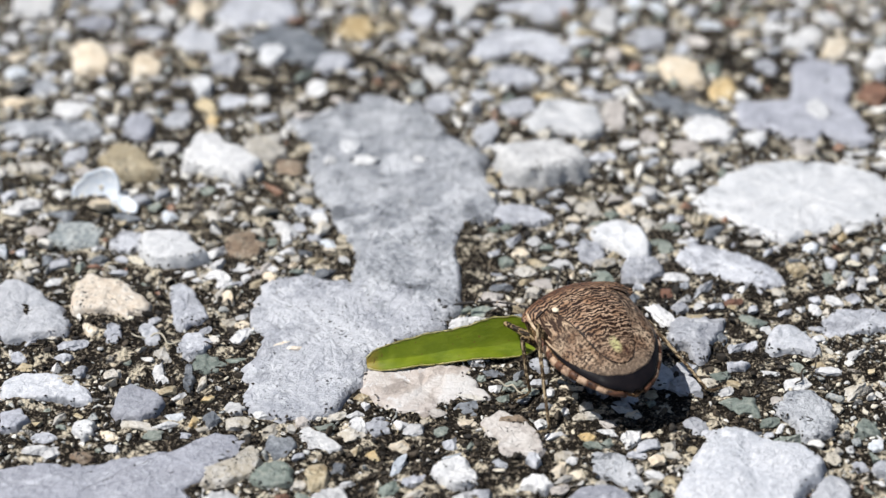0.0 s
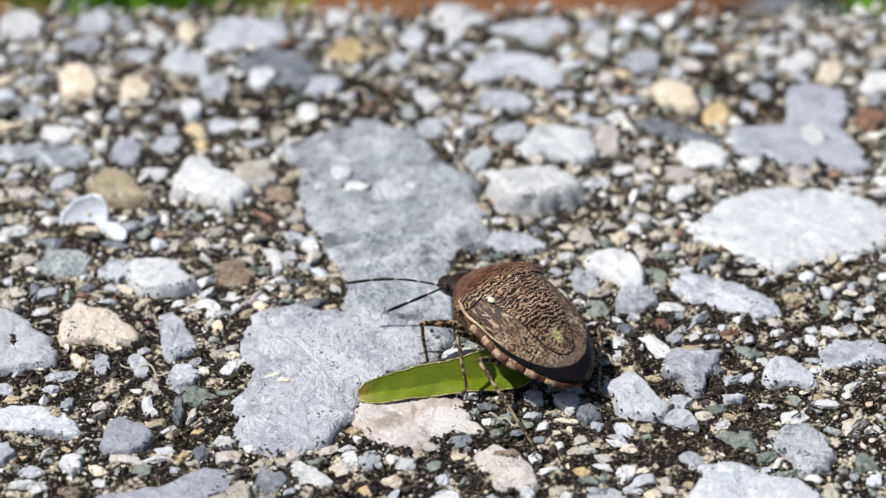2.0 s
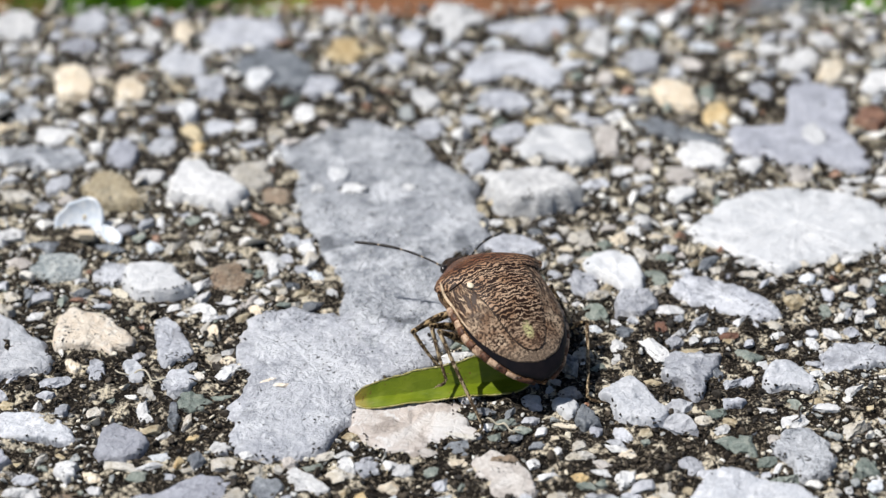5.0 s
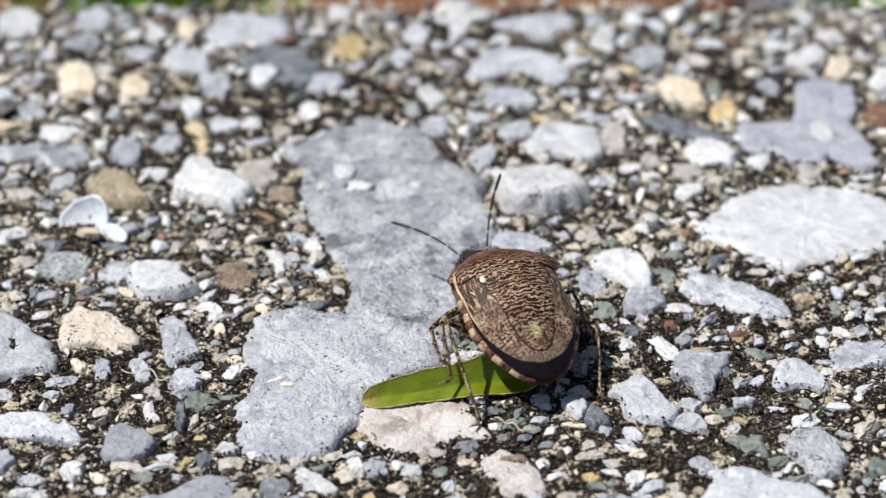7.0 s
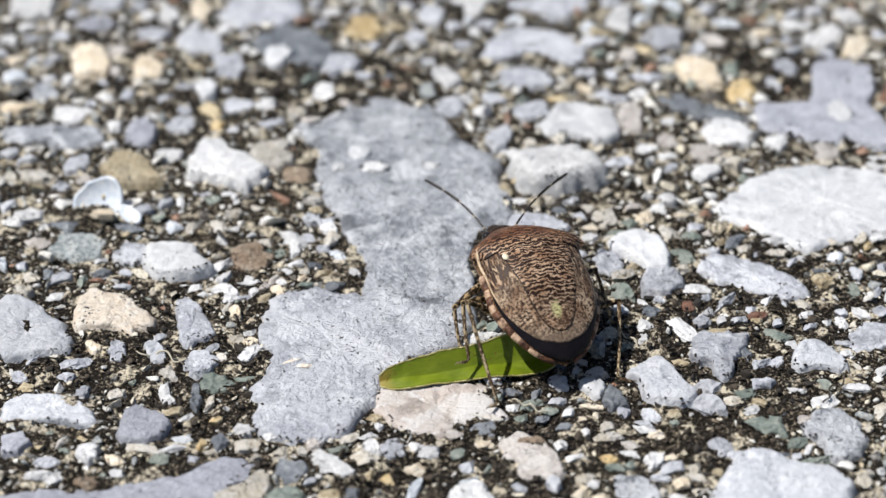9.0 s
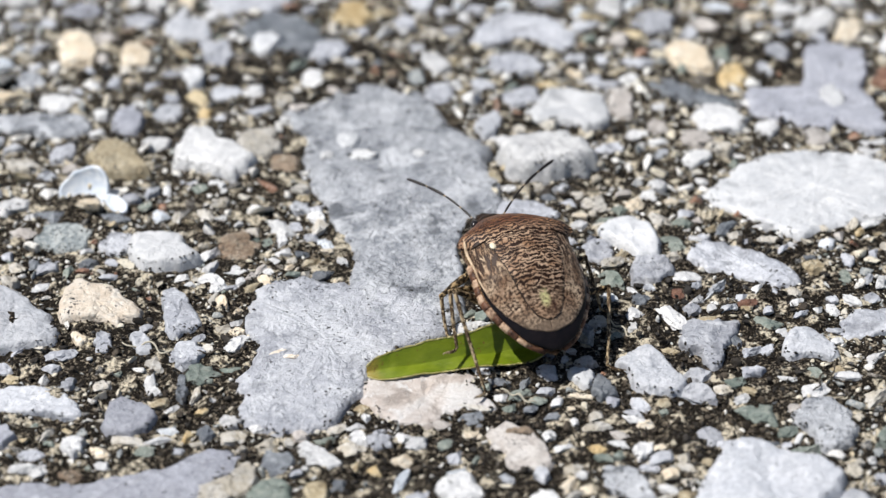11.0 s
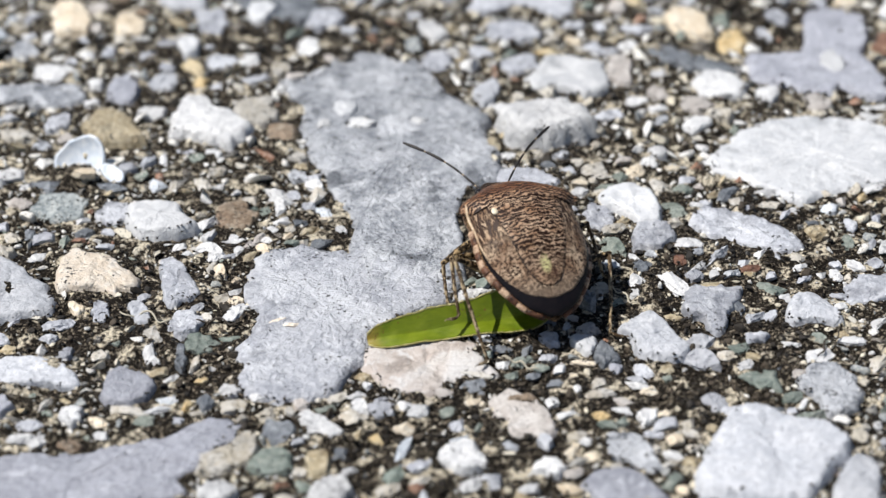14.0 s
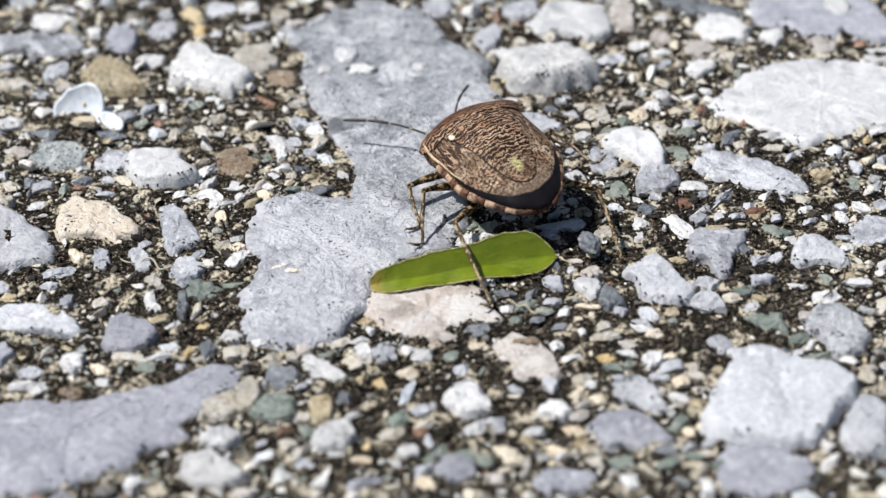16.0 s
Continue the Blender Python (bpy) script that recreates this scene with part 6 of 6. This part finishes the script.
def bug_pose(t):
    """The bug's pose at a time, straight between its rows."""
    for a, b in zip(BUG_ROWS, BUG_ROWS[1:]):
        if t <= b[0]:
            u = (t - a[0]) / (b[0] - a[0])
            x, y, z, *turn = [p + (q - p) * u for p, q in zip(a[1:], b[1:])]
            return pose(x * MM, y * MM, z * MM, *turn)
    return pose(*[v * MM for v in BUG_ROWS[-1][1:4]], *BUG_ROWS[-1][4:])


# where each foot stands: seconds, x, y, height in millimetres
STEPS = {
    ("front", "l"): [(0, 4.3, 3.2, 0.5), (0.5, 2.0, 4.4, 0.5), (1.5, 0.3, 4.25, 0.5), (2.0, -0.54, 3.56, 0.5), (3.0, -1.2, 3.2, 0.5), (3.5, -1.67, 4.2, 0.5), (4.0, -0.5, 4.4, 0.5), (6.5, 0.1, 2.9, 0.5), (12.5, 0.0, 3.0, 0.5), (15.0, 0.0, 3.0, 0.5), (15.5, -0.2, 3.65, 0.6), (15.7, -2.1, 6.7, 1.2), (15.8, -2.1, 6.2, 0.6), (16, -1.6, 5.7, 0.5)],
    ("middle", "l"): [(0, 4.4, -2.2, 0.5), (0.5, 3.2, -1.2, 0.5), (1.5, 1.8, 0.3, 1.0), (2.5, 1.2, 0.2, 1.2), (3.0, 1.0, 0.3, 1.3), (3.5, 0.4, 0.9, 1.3), (4.0, 0.4, 1.2, 1.3), (7, 0.4, 1.2, 1.3), (15.0, 0.5, 1.3, 1.3), (15.5, 0.2, 2.4, 1.3), (15.7, -0.4, 5.4, 1.2), (15.9, -1.45, 4.1, 0.6), (16, -1.5, 4.0, 0.5)],
    ("hind", "l"): [(0, 5.3, -5.3, 0.4), (0.5, 5.24, -5.1, 0.4), (1.5, 5.1, -4.0, 0.4), (3.0, 4.46, -3.7, 0.4), (3.5, 4.1, -3.4, 0.4), (4.0, 3.2, -2.4, 0.6), (6.5, 1.85, -1.3, 0.45), (15.5, 1.85, -1.3, 0.45), (16, 1.9, -1.35, 0.45)],
    ("front", "r"): [(0, 10.2, 4.4, 0.5), (1.0, 6.6, 8.6, 0.5), (2.0, 5.6, 9.6, 0.5), (3.5, 5.4, 9.8, 0.5), (6.5, 6.2, 9.4, 0.5), (15, 6.4, 9.4, 0.5), (16, 6.4, 13.0, 0.6)],
    ("middle", "r"): [(0, 11.0, 2.6, 0.5), (1.0, 9.4, 5.2, 0.5), (2.0, 8.2, 6.6, 0.5), (4.0, 7.4, 7.2, 0.5), (6.5, 8.0, 5.8, 0.5), (15.0, 8.1, 5.8, 0.5), (15.5, 8.4, 6.6, 0.8), (16, 7.6, 9.6, 1.6)],
    ("hind", "r"): [(0, 13.6, -1.9, 0.4), (0.5, 10.1, -3.0, 0.4), (1.0, 9.6, -2.0, 0.4), (2.0, 8.4, 0.8, 0.4), (3.0, 8.3, 1.05, 0.4), (4.0, 7.9, 0.85, 0.4), (7, 8.05, 0.9, 0.4), (15.5, 8.1, 0.95, 0.4), (16, 8.5, 2.0, 0.7)],
}


def foot_at(rows, t):
    for a, b in zip(rows, rows[1:]):
        if t <= b[0]:
            u = (t - a[0]) / (b[0] - a[0])
            return Vector([p + (q - p) * u for p, q in zip(a[1:], b[1:])])
    return Vector(rows[-1][1:])


def bent_leg(hip, foot, thigh, shank, out, high, ahead):
    """Poses of thigh and shank that bring the foot there, the knee held high. Millimetres, in the bug's space."""
    way = foot - hip
    far = min(way.length, (thigh + shank) * 0.985)
    way.normalize()
    up = Vector((math.copysign(out, hip.x), ahead, high))
    up = (up - way * up.dot(way)).normalized()
    c = max(-1.0, min(1.0, (thigh**2 + far**2 - shank**2) / (2 * thigh * far)))
    a = math.acos(c)
    knee = hip + (way * math.cos(a) + up * math.sin(a)) * thigh
    end = hip + way * far

    def along(at, d):
        d = d.normalized()
        side = d.cross(up).normalized()
        if side.length < 0.5:
            side = Vector((1, 0, 0))
        top = side.cross(d)
        return Matrix.Translation(at * MM) @ Matrix((side, d, top)).transposed().to_4x4()
    first = along(hip, knee - hip)
    second = along(knee, end - knee)
    return first, first.inverted() @ second


# how far the knees point outwards, up and ahead
KNEE = {("front", "l"): (1.2, 0.8, 0.8), ("front", "r"): (1.2, 0.8, 0.8), ("middle", "l"): (1.2, 0.9, 0.0), ("middle", "r"): (0.6, 0.4, 0.6),
        ("hind", "l"): (1.2, 0.9, 0.0), ("hind", "r"): (0.93, 0.0, 0.37)}

# antenna: seconds, upwards, to the left, in degrees
FEEL_L = [(0, -8, 40), (0.2, 6, 58), (0.5, 2, 64), (0.7, -4, 76), (1, -4, 100), (1.2, -8, 66), (1.5, -16, 66), (1.7, -4, 30), (2, -4, 50), (2.3, 8, 60), (2.6, 0, 52), (3, 12, 82), (3.3, 2, 116), (3.6, 12, 66), (3.9, 16, 62), (4.2, -6, 18), (6.5, 8, 112), (6.8, -22, 42), (7.2, 4, 26), (7.5, -6, 28), (7.8, -34, 26), (8, -10, 28), (8.3, 0, 20), (8.7, -2, 22), (9, -2, 22), (11.5, -12, 30), (12, -34, 37), (12.5, -12, 36), (13, -12, 40), (13.6, 6, 50), (14, 2, 36), (14.6, 4, 38), (15.5, 10, 30), (15.6, -7, 53), (15.7, -20, 38), (15.8, -18, 53), (15.9, -5, 46), (16, 7, 38)]
FEEL_R = [(0, -8, -25), (1, 2, -28), (1.2, 18, -16), (1.5, 30, -10), (1.7, 14, -10), (1.85, 8, 40), (2, 2, 90), (2.3, 28, 90), (2.45, 8, 40), (2.6, -10, -10), (3, 22, -36), (3.3, -38, -50), (3.6, -14, -50), (3.9, 2, -46), (4.2, -16, -70), (6.5, -4, -8), (6.8, 18, -14), (7.2, 20, -42), (7.5, -8, -54), (7.8, 14, -62), (8, 10, -56), (8.3, 6, -54), (8.7, 6, -56), (9, 10, -54), (11.5, 8, -52), (12, 8, -52), (13, 6, -48), (13.6, 0, -40), (14, 8, -44), (14.4, 9, -46), (15.5, 21, -32), (16, -7, -39)]


def motions():
    walk(bug, [(t, pose(x * MM, y * MM, z * MM, a, b, c)) for t, x, y, z, a, b, c in BUG_ROWS])
    walk(feelers[0], [(t, pose(-0.6 * MM, 5.25 * MM, 1.6 * MM, up, 0, turn)) for t, up, turn in FEEL_L])
    walk(feelers[1], [(t, pose(0.6 * MM, 5.25 * MM, 1.6 * MM, up, 0, turn)) for t, up, turn in FEEL_R])
    for key, (leg, tibia, hip, thigh, shank) in legs.items():
        times = sorted({row[0] for row in BUG_ROWS + STEPS[key]})
        rows = [bent_leg(hip, bug_pose(t).inverted() @ (foot_at(STEPS[key], t) * MM) / MM, thigh, shank, *KNEE[key]) for t in times]
        walk(leg, [(t, r[0]) for t, r in zip(times, rows)])
        walk(tibia, [(t, r[1]) for t, r in zip(times, rows)])


motions()
